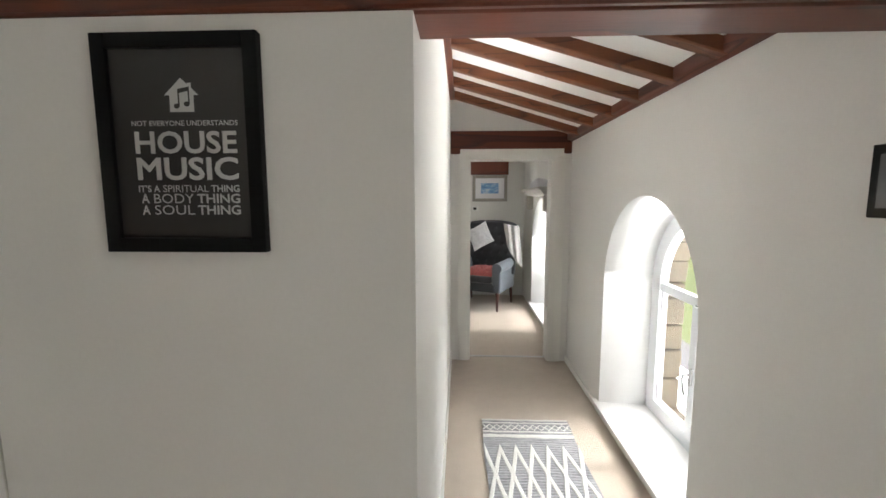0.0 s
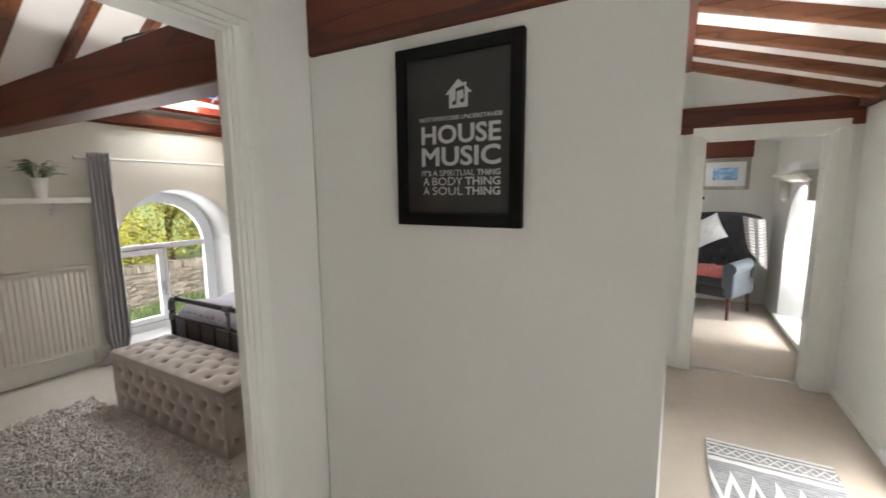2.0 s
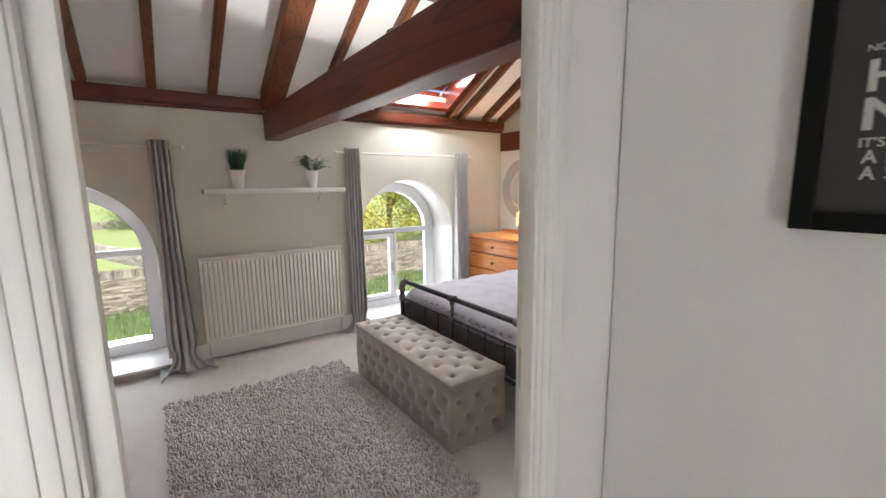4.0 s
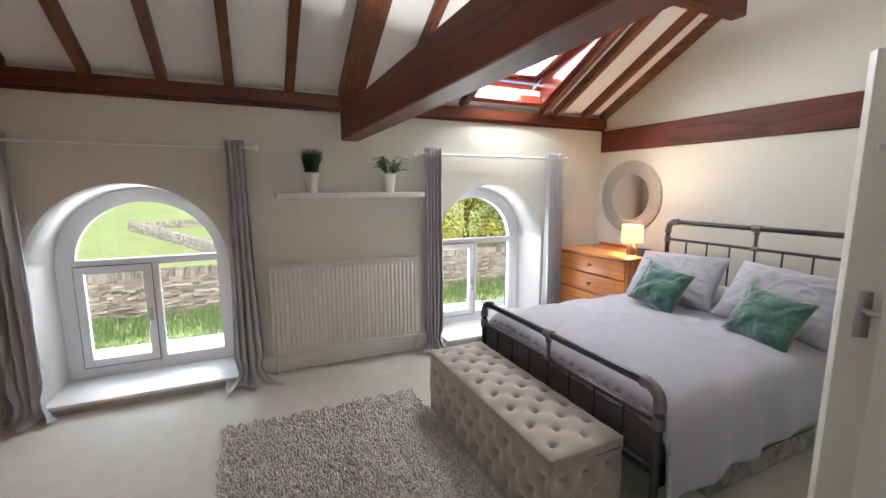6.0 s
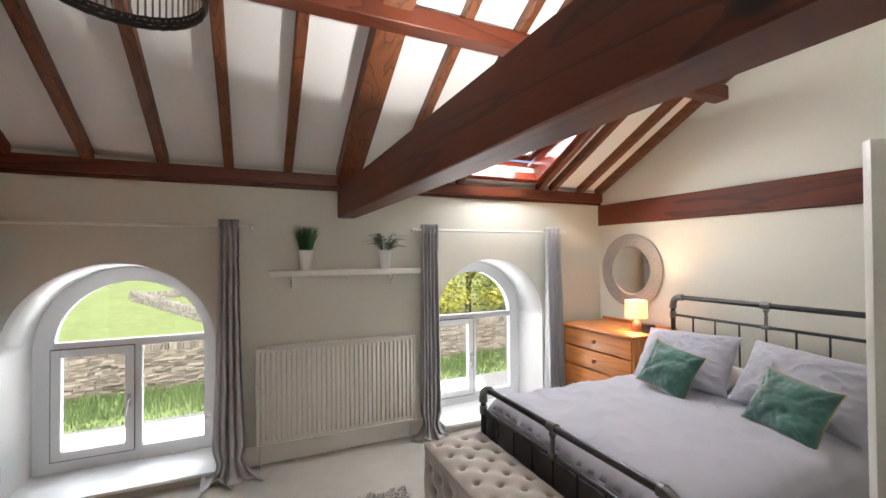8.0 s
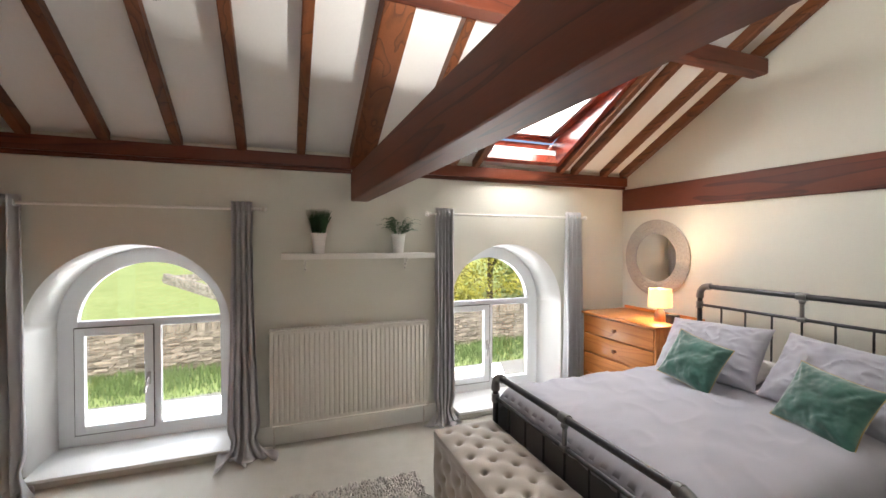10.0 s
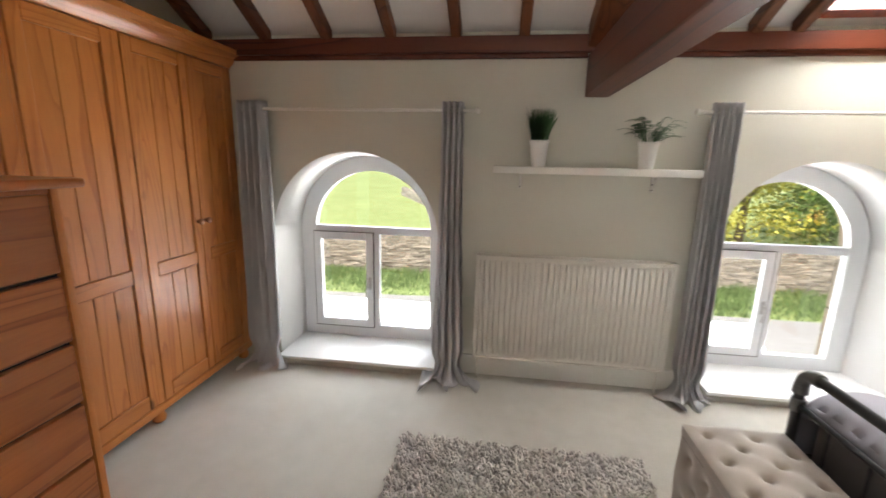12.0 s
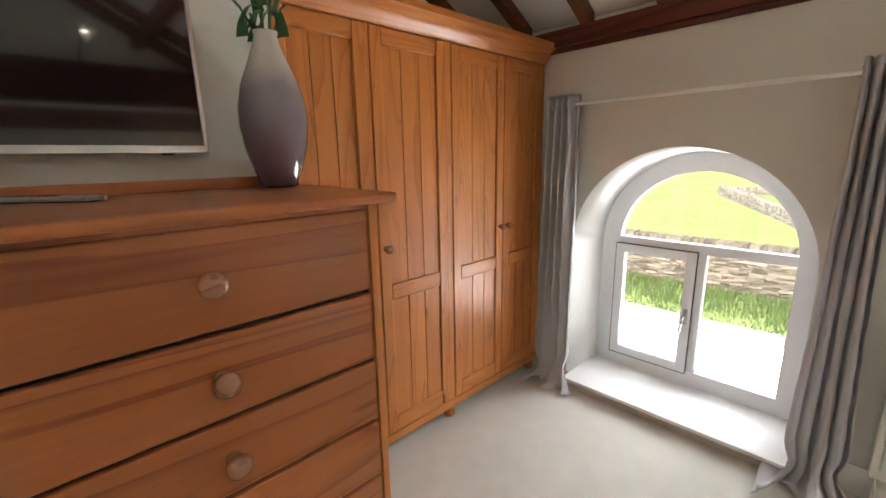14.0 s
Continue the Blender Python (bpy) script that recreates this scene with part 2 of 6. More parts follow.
def rod(p0, p1, r0, r1=None, sides=12, bm=None):
    own = bm if bm is not None else bmesh.new()
    p0, p1 = Vector(p0), Vector(p1)
    d = p1 - p0
    m = Matrix.Translation((p0 + p1) / 2) @ d.to_track_quat("Z", "Y").to_matrix().to_4x4()
    bmesh.ops.create_cone(own, cap_ends=True, segments=sides, radius1=r0, radius2=r0 if r1 is None else r1, depth=d.length, matrix=m)
    return own


def ball(p, r, bm=None, sx=1, sy=1, sz=1, u=14, v=9):
    own = bm if bm is not None else bmesh.new()
    bmesh.ops.create_uvsphere(own, u_segments=u, v_segments=v, radius=r, matrix=Matrix.Translation(p) @ Matrix.Diagonal((sx, sy, sz, 1)))
    return own


def lathe(profile, m, sides=24, bm=None, caps=True):
    """A turned shape: (radius, height) pairs about the z axis of m."""
    own = bm if bm is not None else bmesh.new()
    rings = []
    for r, z in profile:
        rings.append([own.verts.new(m @ Vector((r * math.cos(a), r * math.sin(a), z))) for a in [2 * math.pi * k / sides for k in range(sides)]])
    for a, b in zip(rings, rings[1:]):
        for k in range(sides):
            own.faces.new((a[k], a[(k + 1) % sides], b[(k + 1) % sides], b[k]))
    if caps:
        own.faces.new(rings[0][::-1])
        own.faces.new(rings[-1])
    return own


def tube(points, r, sides=10, bm=None):
    """A round bar bent along points."""
    own = bm if bm is not None else bmesh.new()
    pts = [Vector(p) for p in points]
    rings = []
    for i, p in enumerate(pts):
        d = (pts[min(i + 1, len(pts) - 1)] - pts[max(i - 1, 0)]).normalized()
        q = d.to_track_quat("Z", "Y").to_matrix()
        rings.append([own.verts.new(p + q @ Vector((r * math.cos(a), r * math.sin(a), 0))) for a in [2 * math.pi * k / sides for k in range(sides)]])
    for a, b in zip(rings, rings[1:]):
        for k in range(sides):
            own.faces.new((a[k], a[(k + 1) % sides], b[(k + 1) % sides], b[k]))
    own.faces.new(rings[0][::-1])
    own.faces.new(rings[-1])
    return own


def prism(outline, axis, a0, a1, bm=None):
    """An outline in the two other axes, drawn out along axis from a0 to a1."""
    own = bm if bm is not None else bmesh.new()

    def at(p, a):
        q = [p[0], p[1]]
        q.insert("xyz".index(axis), a)
        return own.verts.new(q)
    lo, hi = [at(p, a0) for p in outline], [at(p, a1) for p in outline]
    n = len(outline)
    own.faces.new(lo[::-1])
    own.faces.new(hi)
    for k in range(n):
        own.faces.new((lo[k], lo[(k + 1) % n], hi[(k + 1) % n], hi[k]))
    bmesh.ops.recalc_face_normals(own, faces=own.faces[:])
    return own


def sheet(nu, nv, place, bm=None, closed=False):
    own = bm if bm is not None else bmesh.new()
    g = [[own.verts.new(place(i / nu, j / nv)) for i in range(nu + (0 if closed else 1))] for j in range(nv + 1)]
    cols = nu if closed else nu
    for j in range(nv):
        for i in range(cols):
            k = (i + 1) % len(g[0])
            own.faces.new((g[j][i], g[j][k], g[j + 1][k], g[j + 1][i]))
    return own


# ---- the plan ----
W = -4.47           # inner face of the window wall
WF = -4.80          # room face of the window frames
WO = -4.95          # outer face
E = 1.27            # inner face of the east wall
NORTH = 4.03        # bedroom's gable wall
SOUTH = -1.95
DOORX = -0.87       # landing face of the wall with the bedroom door
TVY = -1.22         # wall behind the television
SLOPE = 0.54
PLASTER = 2.37      # height of the sloping plaster at the window wall
WINDOWS_W = (-0.47, 2.59)
FRAMES_W = (-0.433, 2.54)   # middles of the frames, off the middles of the reveals
WINDOWS_E = (-0.45, 2.57, 5.62)
ARCH = 24


def west_z(x):
    return PLASTER + SLOPE * (x - W)


def arch_wall(name, inner, outer, y0, y1, top, centres, half_in, half_out, spring, sill, material, reveal, outer_centres=None):
    """A thick wall with round-headed openings whose reveals splay."""
    bm = bmesh.new()
    sgn = 1 if inner > outer else -1

    def face(pts, mat=0):
        f = bm.faces.new([bm.verts.new(p) for p in pts])
        f.material_index = mat
    y = y0
    for c, co in zip(centres, outer_centres or centres):
        for x, h, m in ((inner, half_in, c), (outer, half_out, co)):
            ya = prev_out if y != y0 and x == outer else y
            face([(x, ya, -0.3), (x, m - h, -0.3), (x, m - h, top), (x, ya, top)])
            face([(x, m - h, -0.3), (x, m + h, -0.3), (x, m + h, sill), (x, m - h, sill)])
            for k in range(ARCH):
                a, b = math.pi * (1 - k / ARCH), math.pi * (1 - (k + 1) / ARCH)
                p, q = (m + h * math.cos(a), spring + h * math.sin(a)), (m + h * math.cos(b), spring + h * math.sin(b))
                face([(x, p[0], p[1]), (x, q[0], q[1]), (x, q[0], top), (x, p[0], top)])
        for s in (-1, 1):
            face([(inner, c + s * half_in, sill), (outer, co + s * half_out, sill), (outer, co + s * half_out, spring), (inner, c + s * half_in, spring)], 1)
        for k in range(ARCH):
            a, b = math.pi * k / ARCH, math.pi * (k + 1) / ARCH
            face([(inner, c + half_in * math.cos(a), spring + half_in * math.sin(a)), (outer, co + half_out * math.cos(a), spring + half_out * math.sin(a)),
                  (outer, co + half_out * math.cos(b), spring + half_out * math.sin(b)), (inner, c + half_in * math.cos(b), spring + half_in * math.sin(b))], 1)
        face([(inner, c - half_in, sill), (inner, c + half_in, sill), (outer, co + half_out, sill), (outer, co - half_out, sill)], 1)
        y, prev_out = c + half_in, co + half_out
    face([(inner, y, -0.3), (inner, y1, -0.3), (inner, y1, top), (inner, y, top)])
    face([(outer, prev_out, -0.3), (outer, y1, -0.3), (outer, y1, top), (outer, prev_out, top)])
    face([(inner, y0, top), (inner, y1, top), (outer, y1, top), (outer, y0, top)])
    for yy in (y0, y1):
        face([(inner, yy, -0.3), (outer, yy, -0.3), (outer, yy, top), (inner, yy, top)])
    bmesh.ops.remove_doubles(bm, verts=bm.verts, dist=0.0005)
    bmesh.ops.recalc_face_normals(bm, faces=bm.faces[:])
    ob = solid(name, bm, [material, reveal], kind="structure", smooth=False)
    ob.data.polygons.foreach_set("use_smooth", [q.material_index == 1 for q in ob.data.polygons])
    return ob


def plain_wall(name, x0, x1, y0, y1, z0, z1, material):
    return solid(name, box(x0, x1, y0, y1, z0, z1), material, kind="structure", smooth=False)


def door_wall(name, axis, face_a, face_b, a0, a1, o0, o1, head, top, material):
    """A wall along axis with one doorway from o0 to o1."""
    bm = bmesh.new()
    for p0, p1, z0, z1 in ((a0, o0, -0.05, top), (o1, a1, -0.05, top), (o0, o1, head, top)):
        if axis == "y":
            box(face_a, face_b, p0, p1, z0, z1, bm=bm)
        else:
            box(p0, p1, face_a, face_b, z0, z1, bm=bm)
    bmesh.ops.remove_doubles(bm, verts=bm.verts, dist=0.0005)
    return solid(name, bm, material, kind="structure", smooth=False)


# walls
arch_wall("wall_west", W, WO, SOUTH - 0.1, NORTH + 0.17, 2.36, WINDOWS_W, 0.62, 0.575, 0.985, 0.05, CREAM, REVEAL, FRAMES_W)
arch_wall("wall_east", E, E + 0.42, -1.9, 7.2, 2.17, WINDOWS_E, 0.60, 0.56, 1.005, 0.05, LANDING, REVEAL)
solid("wall_north", prism([(W - 0.02, -0.05), (0.02, -0.05), (0.02, 3.3), (-1.6, 4.0), (W - 0.02, 2.42)], "y", NORTH, NORTH + 0.17), CREAM, kind="structure", smooth=False)
solid("wall_south", prism([(W - 0.02, -0.05), (-0.9, -0.05), (-0.9, 3.5), (-1.6, 4.0), (W - 0.02, 2.42)], "y", SOUTH - 0.1, SOUTH), CREAM, kind="structure", smooth=False)
plain_wall("wall_television", -2.60, -1.0, SOUTH, TVY, -0.05, 3.6, CREAM)
door_wall("wall_bedroom_door", "y", DOORX, DOORX - 0.07, -1.9, 1.05, 0.035, 0.835, 1.98, 3.6, LANDING)
door_wall("wall_bedroom_east", "y", DOORX - 0.005, DOORX - 0.07, 1.05, NORTH, 1.84, 2.56, 1.98, 3.6, CREAM)
plain_wall("wall_picture", DOORX, 0.135, 1.055, 1.20, -0.05, 1.966, LANDING)
plain_wall("wall_picture_upper", DOORX, 0.135, 1.10, 1.18, 1.966, 3.4, LANDING)
plain_wall("wall_corridor_west", 0.02, 0.135, 1.20, 4.20, -0.05, 2.95, LANDING)
door_wall("wall_corridor_end", "x", 4.162, 4.32, -0.6, E, 0.30, 1.10, 1.98, 2.95, LANDING)
plain_wall("wall_landing_south", DOORX, E + 0.42, -2.0, -1.9, -0.05, 3.3, LANDING)
plain_wall("wall_far_room_north", -0.7, E, 7.05, 7.2, -0.05, 2.95, LANDING)
plain_wall("wall_far_room_west", -0.7, -0.6, 4.20, 7.2, -0.05, 2.95, LANDING)

# floors
solid("floor_bedroom", box(W, -0.905, SOUTH, NORTH, -0.06, 0.0), CARPET_BED, "pale cream fitted carpet with faint marks", "carpet", kind="structure", smooth=False)
solid("floor_landing", box(-0.905, E, -1.9, 4.26, -0.06, 0.0), CARPET_LAND, "beige fitted carpet on the landing", "carpet", kind="structure", smooth=False)
solid("floor_far_room", box(-0.6, E, 4.26, 7.05, -0.06, 0.0), CARPET_LAND, "beige fitted carpet in the far room", "carpet", kind="structure", smooth=False)
solid("door_threshold", box(0.30, 1.10, 4.245, 4.275, 0.0, 0.006, 0.002), STEEL, "thin brass coloured carpet bar in a doorway", kind="structure")

# ceilings; the bedroom's west slope leaves room for the roof window
SKY_Y0, SKY_Y1, SKY_X0, SKY_X1 = 2.26, 3.105, -4.39, -3.42
RIDGE = -1.6
bm = bmesh.new()
for xa, xb, ya, yb in ((W - 0.3, RIDGE, SOUTH - 0.1, SKY_Y0), (W - 0.3, RIDGE, SKY_Y1, NORTH + 0.17), (W - 0.3, SKY_X0, SKY_Y0, SKY_Y1), (SKY_X1, RIDGE, SKY_Y0, SKY_Y1)):
    prism([(xa, west_z(xa)), (xb, west_z(xb)), (xb, west_z(xb) + 0.12), (xa, west_z(xa) + 0.12)], "y", ya, yb, bm)
zr = west_z(RIDGE)
prism([(RIDGE, zr), (RIDGE, zr + 0.12), (-0.85, zr + 0.12 - 0.75 * SLOPE), (-0.85, zr - 0.75 * SLOPE)], "y", SOUTH - 0.1, NORTH + 0.17, bm)
solid("ceiling_bedroom", bm, WHITE, "white plastered sloping ceiling between the rafters", "ceiling", kind="structure", smooth=False)


def east_z(x):
    return 2.175 + 0.30 * (E - x)


solid("ceiling_landing", prism([(DOORX - 0.05, east_z(DOORX - 0.05)), (E + 0.45, east_z(E + 0.45)), (E + 0.45, east_z(E + 0.45) + 0.12), (DOORX - 0.05, east_z(DOORX - 0.05) + 0.12)], "y", -2.0, 4.30), WHITE,
      "white plastered sloping ceiling over the corridor", "ceiling", kind="structure", smooth=False)
solid("ceiling_far_room", prism([(-0.7, east_z(-0.7)), (E + 0.45, east_z(E + 0.45)), (E + 0.45, east_z(E + 0.45) + 0.12), (-0.7, east_z(-0.7) + 0.12)], "y", 4.30, 7.2), WHITE,
      "white plastered ceiling of the far room", "ceiling", kind="structure", smooth=False)

# timbers of the roof
TIE_Z0, TIE_Z1 = 1.966, 2.215


def beam(name, bm, material, label, group=""):
    if name != "wall_plate":
        bmesh.ops.bevel(bm, geom=bm.edges[:], offset=0.006, segments=1, affect="EDGES")
    return solid(name, bm, material, label, "beam", group, "structure")


beam("tie_beam", box(W, E, 1.07, 1.217, TIE_Z0, TIE_Z1), DARKBEAM_X, "heavy dark stained tie beam crossing the room")
beam("landing_beam_face", box(DOORX, E, 1.045, 1.068, TIE_Z0 + 0.002, TIE_Z1 + 0.04), DARKBEAM_X, "dark stained beam face above the picture wall")
beam("gable_beam", box(W, -1.0, NORTH - 0.022, NORTH + 0.05, 1.962, 2.195), DARKBEAM_X, "dark stained tie beam set into the gable wall")
beam("corridor_beam", box(0.135, 1.262, 4.14, 4.17, 2.012, 2.222), DARKBEAM_X, "dark stained beam above the corridor door")
beam("far_room_beam", box(-0.6, 1.0, 7.0, 7.06, 1.99, 2.23), DARKBEAM_X, "dark stained beam on the far room wall")


def slope_beam(x0, x1, y0, y1, under, over, z_of):
    return prism([(x0, z_of(x0) - under), (x1, z_of(x1) - under), (x1, z_of(x1) + over), (x0, z_of(x0) + over)], "y", y0, y1)


beam("wall_plate", box(W, W + 0.055, SOUTH, NORTH, 2.225, 2.325, 0.006), DARKBEAM_Y, "dark stained wall plate under the rafters")
beam("wall_plate_moulding", box(W, W + 0.03, SOUTH, 1.07, 2.195, 2.228, 0.01), DARKBEAM_Y, "dark stained moulding below the wall plate")
beam("wall_plate_moulding", box(W, W + 0.03, 1.217, NORTH, 2.195, 2.228, 0.01), DARKBEAM_Y, "dark stained moulding below the wall plate")
for yc, w, d in ((-1.90, 0.065, 0.085), (-1.475, 0.065, 0.085), (-1.045, 0.065, 0.085), (-0.615, 0.065, 0.085), (-0.18, 0.065, 0.085), (0.245, 0.065, 0.085), (0.67, 0.065, 0.085),
                 (1.60, 0.065, 0.085), (1.985, 0.065, 0.085), (2.215, 0.06, 0.085), (3.16, 0.06, 0.085), (3.335, 0.06, 0.085), (3.715, 0.065, 0.085), (3.985, 0.07, 0.085)):
    beam("rafter", slope_beam(W + 0.01, RIDGE, yc - w / 2, yc + w / 2, d, 0.02, west_z), RAFTER, "brown stained rafter with small knots", "rafters of the bedroom roof")
beam("principal_rafter", slope_beam(W + 0.02, RIDGE, 1.055, 1.235, 0.15, 0.02, west_z), RAFTER, "thick brown stained principal rafter above the tie beam")
beam("purlin", box(-3.14, -3.02, SOUTH, NORTH, 2.925, 3.045), DARKBEAM_Y, "brown stained purlin under the rafters")
beam("ridge_beam", box(RIDGE - 0.04, RIDGE + 0.04, SOUTH, NORTH, zr - 0.22, zr - 0.02), DARKBEAM_Y, "brown stained ridge beam")

beam("corridor_plate", prism([(E - 0.055, 2.135), (E, 2.12), (E, 2.30), (E - 0.055, 2.30)], "y", 1.235, 4.20), DARKBEAM_Y, "brown stained wall plate above the corridor window")
beam("corridor_plate_west", box(0.135, 0.175, 1.235, 3.88, 2.44, 2.58), DARKBEAM_Y, "brown stained wall plate on the corridor partition")
for yc in (1.50, 1.877, 2.25, 2.63, 3.047, 3.43, 3.84):
    beam("corridor_rafter", slope_beam(0.16, E - 0.03, yc - 0.035, yc + 0.035, 0.060, 0.02, east_z), RAFTER, "brown stained rafter with square edges", "rafters of the corridor")


# windows
def arch_ring(x0, x1, c, spring, h_out, h_in, z0, z1, bm):
    """The round-headed frame: an arch with straight legs down to z0 and a bottom bar up to z1."""
    def outline(h, zb):
        return [(c + h, zb)] + [(c + h * math.cos(math.pi * k / ARCH), spring + h * math.sin(math.pi * k / ARCH)) for k in range(ARCH + 1)] + [(c - h, zb)]
    o, i = outline(h_out, z0), outline(h_in, z1)
    n = len(o)
    rows = [[bm.verts.new((x, *p)) for p in ring] for x in (x0, x1) for ring in (o, i)]
    (oa, ia, ob_, ib) = rows
    for k in range(n):
        j = (k + 1) % n
        for q in ((oa[k], oa[j], ia[j], ia[k]), (ob_[k], ob_[j], ib[j], ib[k]), (oa[k], oa[j], ob_[j], ob_[k]), (ia[k], ia[j], ib[j], ib[k])):
            bm.faces.new(q)
    bmesh.ops.recalc_face_normals(bm, faces=bm.faces[:])
    return bm


def arch_window(name, inner, face, c, spring, half, out, opener, label):
    """Plastic window with a fixed round top and two lower lights; out is -1 towards the west, +1 towards the east."""
    w = thing(name, (face, c, 0.07), label, "window", kind="structure")
    back = face + out * 0.06
    xs = sorted((face, back))
    part("window_frame", arch_ring(xs[0], xs[1], c, spring, half - 0.002, half - 0.122, 0.055, 0.178, bmesh.new()), UPVC, w)
    part("transom", box(xs[0] + 0.004, xs[1] - 0.004, c - half + 0.115, c + half - 0.115, 0.958, 1.018, 0.006), UPVC, w)
    part("mullion", box(xs[0] + 0.004, xs[1] - 0.004, c - 0.012, c + 0.055, 0.17, 0.963, 0.006), UPVC, w)
    # opening light, proud of the frame
    y0, y1 = (c - half + 0.108, c + 0.008) if opener < 0 else (c + 0.03, c + half - 0.108)
    f0, f1 = sorted((face - out * 0.018, face + out * 0.03))
    bm = bmesh.new()
    for a0, a1, z0, z1 in ((y0, y0 + 0.06, 0.163, 0.968), (y1 - 0.06, y1, 0.163, 0.968), (y0 + 0.06, y1 - 0.06, 0.163, 0.223), (y0 + 0.06, y1 - 0.06, 0.908, 0.968)):
        box(f0, f1, a0, a1, z0, z1, 0.004, bm)
    sash = part("opening_light", bm, UPVC, w)
    # thin dark strips round the sash, its shadow line put into colour
    bm = bmesh.new()
    e = 0.0025
    for a0, a1, z0, z1 in ((y0 - e, y0, 0.159, 0.972), (y1, y1 + e, 0.159, 0.972), (y0, y1, 0.159, 0.163), (y0, y1, 0.968, 0.972)):
        box(f0 + 0.012, f1, a0, a1, z0, z1, bm=bm)
    part("sash_shadow_line", bm, SEAL, sash)
    hy = y1 - 0.03 if opener < 0 else y0 + 0.03
    hx = face - out * 0.018
    bm = box(hx - 0.012, hx + 0.012, hy - 0.012, hy + 0.012, 0.50, 0.60, 0.004)
    rod((hx, hy, 0.565), (hx - out * 0.045, hy, 0.565), 0.009, bm=bm)
    tube([(hx - out * 0.045, hy, 0.57), (hx - out * 0.055, hy - 0.004, 0.54), (hx - out * 0.05, hy - 0.012, 0.49), (hx - out * 0.045, hy - 0.016, 0.45)], 0.009, bm=bm)
    part("handle", bm, STEEL, sash, "brushed steel window handle")
    # panes and their black seals
    xm = face + out * 0.03
    top = [(c + (half - 0.119) * math.cos(math.pi * k / ARCH), spring + (half - 0.119) * math.sin(math.pi * k / ARCH)) for k in range(ARCH + 1)]
    top = [p for p in top if p[1] >= 1.018]
    top = [(c + half - 0.119, 1.013)] + top + [(c - half + 0.119, 1.013)]
    other = (c + 0.055, c + half - 0.122) if opener < 0 else (c - half + 0.122, c - 0.012)
    for outline in (top, [(y0 + 0.055, 0.218), (y1 - 0.055, 0.218), (y1 - 0.055, 0.913), (y0 + 0.055, 0.913)], [(other[0], 0.173), (other[1], 0.173), (other[1], 0.961), (other[0], 0.961)]):
        g = part("pane", prism(outline, "x", xm - 0.003, xm + 0.003), GLASS, w, smooth=False)
        g.visible_shadow = False
        g = tube([(xm - out * 0.012, *p) for p in outline + outline[:1]], 0.004, 5)
        part("pane_seal", g, SEAL, w)
    return w


for k, c in enumerate(FRAMES_W):
    arch_window("window_%d" % (k + 1), W, WF, c, 0.985, 0.60, -1, -1, "white plastic round-headed window in a deep white reveal")
for k, c in enumerate(WINDOWS_E):
    arch_window("window_%d" % (k + 3), E, E + 0.33, c, 1.005, 0.575, 1, -1, "white plastic round-headed window of the corridor side")
for k, c in enumerate(WINDOWS_W):
    solid("sill_%d" % (k + 1), box(WF - 0.01, W + 0.13, c - 0.575, c + 0.655, 0.052, 0.076, 0.005), SILLW, "white painted low window sill board", "sill", kind="structure")
    solid("sill_riser_%d" % (k + 1), box(W + 0.002, W + 0.10, c - 0.57, c + 0.65, 0.0, 0.053), CARPET_BED, "carpeted step under the sill", "sill", kind="structure")
for k, c in enumerate(WINDOWS_E):
    solid("sill_%d" % (k + 3), box(E - 0.035, E + 0.34, c - 0.66, c + 0.66, 0.052, 0.078, 0.005), SILLW, "white painted low window sill board", "sill", kind="structure")
    solid("sill_riser_%d" % (k + 3), box(E - 0.012, E, c - 0.66, c + 0.66, 0.0, 0.053), GLOSS, "white riser under the sill", "sill", kind="structure")


# roof window in the west slope
def slope_box(u0, u1, y0, y1, n0, n1, bm=None):
    """A block on the roof slope: u along x, n square to the plaster (down is negative)."""
    own = bmesh.new()
    k = math.atan(SLOPE)
    pts = []
    for u, n in ((u0, n0), (u1, n0), (u1, n1), (u0, n1)):
        pts.append((u - n * math.sin(k), west_z(u) + n * math.cos(k)))
    prism(pts, "y", y0, y1, own)
    bmesh.ops.bevel(own, geom=own.edges[:], offset=0.004, segments=1, affect="EDGES")
    return into(bm, own)


roofw = thing("window_9", (SKY_X0, SKY_Y0, west_z(SKY_X0)), "red-brown stained wooden roof window, slightly tilted open", "window", kind="structure")
bm = bmesh.new()
for u0, u1, y0, y1 in ((SKY_X0 - 0.02, SKY_X1 + 0.02, SKY_Y0 - 0.02, SKY_Y0 + 0.03), (SKY_X0 - 0.02, SKY_X1 + 0.02, SKY_Y1 - 0.03, SKY_Y1 + 0.02),
                       (SKY_X0 - 0.02, SKY_X0 + 0.03, SKY_Y0 + 0.03, SKY_Y1 - 0.03), (SKY_X1 - 0.03, SKY_X1 + 0.02, SKY_Y0 + 0.03, SKY_Y1 - 0.03)):
    slope_box(u0, u1, y0, y1, -0.03, 0.20, bm)
part("lining", bm, SKYWOOD, roofw)
bm = bmesh.new()
for u0, u1, y0, y1 in ((SKY_X0 + 0.03, SKY_X1 - 0.03, SKY_Y0 + 0.035, SKY_Y0 + 0.10), (SKY_X0 + 0.03, SKY_X1 - 0.03, SKY_Y1 - 0.10, SKY_Y1 - 0.035),
                       (SKY_X0 + 0.03, SKY_X0 + 0.10, SKY_Y0 + 0.10, SKY_Y1 - 0.10), (SKY_X1 - 0.10, SKY_X1 - 0.03, SKY_Y0 + 0.10, SKY_Y1 - 0.10)):
    slope_box(u0, u1, y0, y1, 0.10, 0.16, bm)
PIVOT = Vector(((SKY_X0 + SKY_X1) / 2, 0, west_z((SKY_X0 + SKY_X1) / 2) + 0.12))


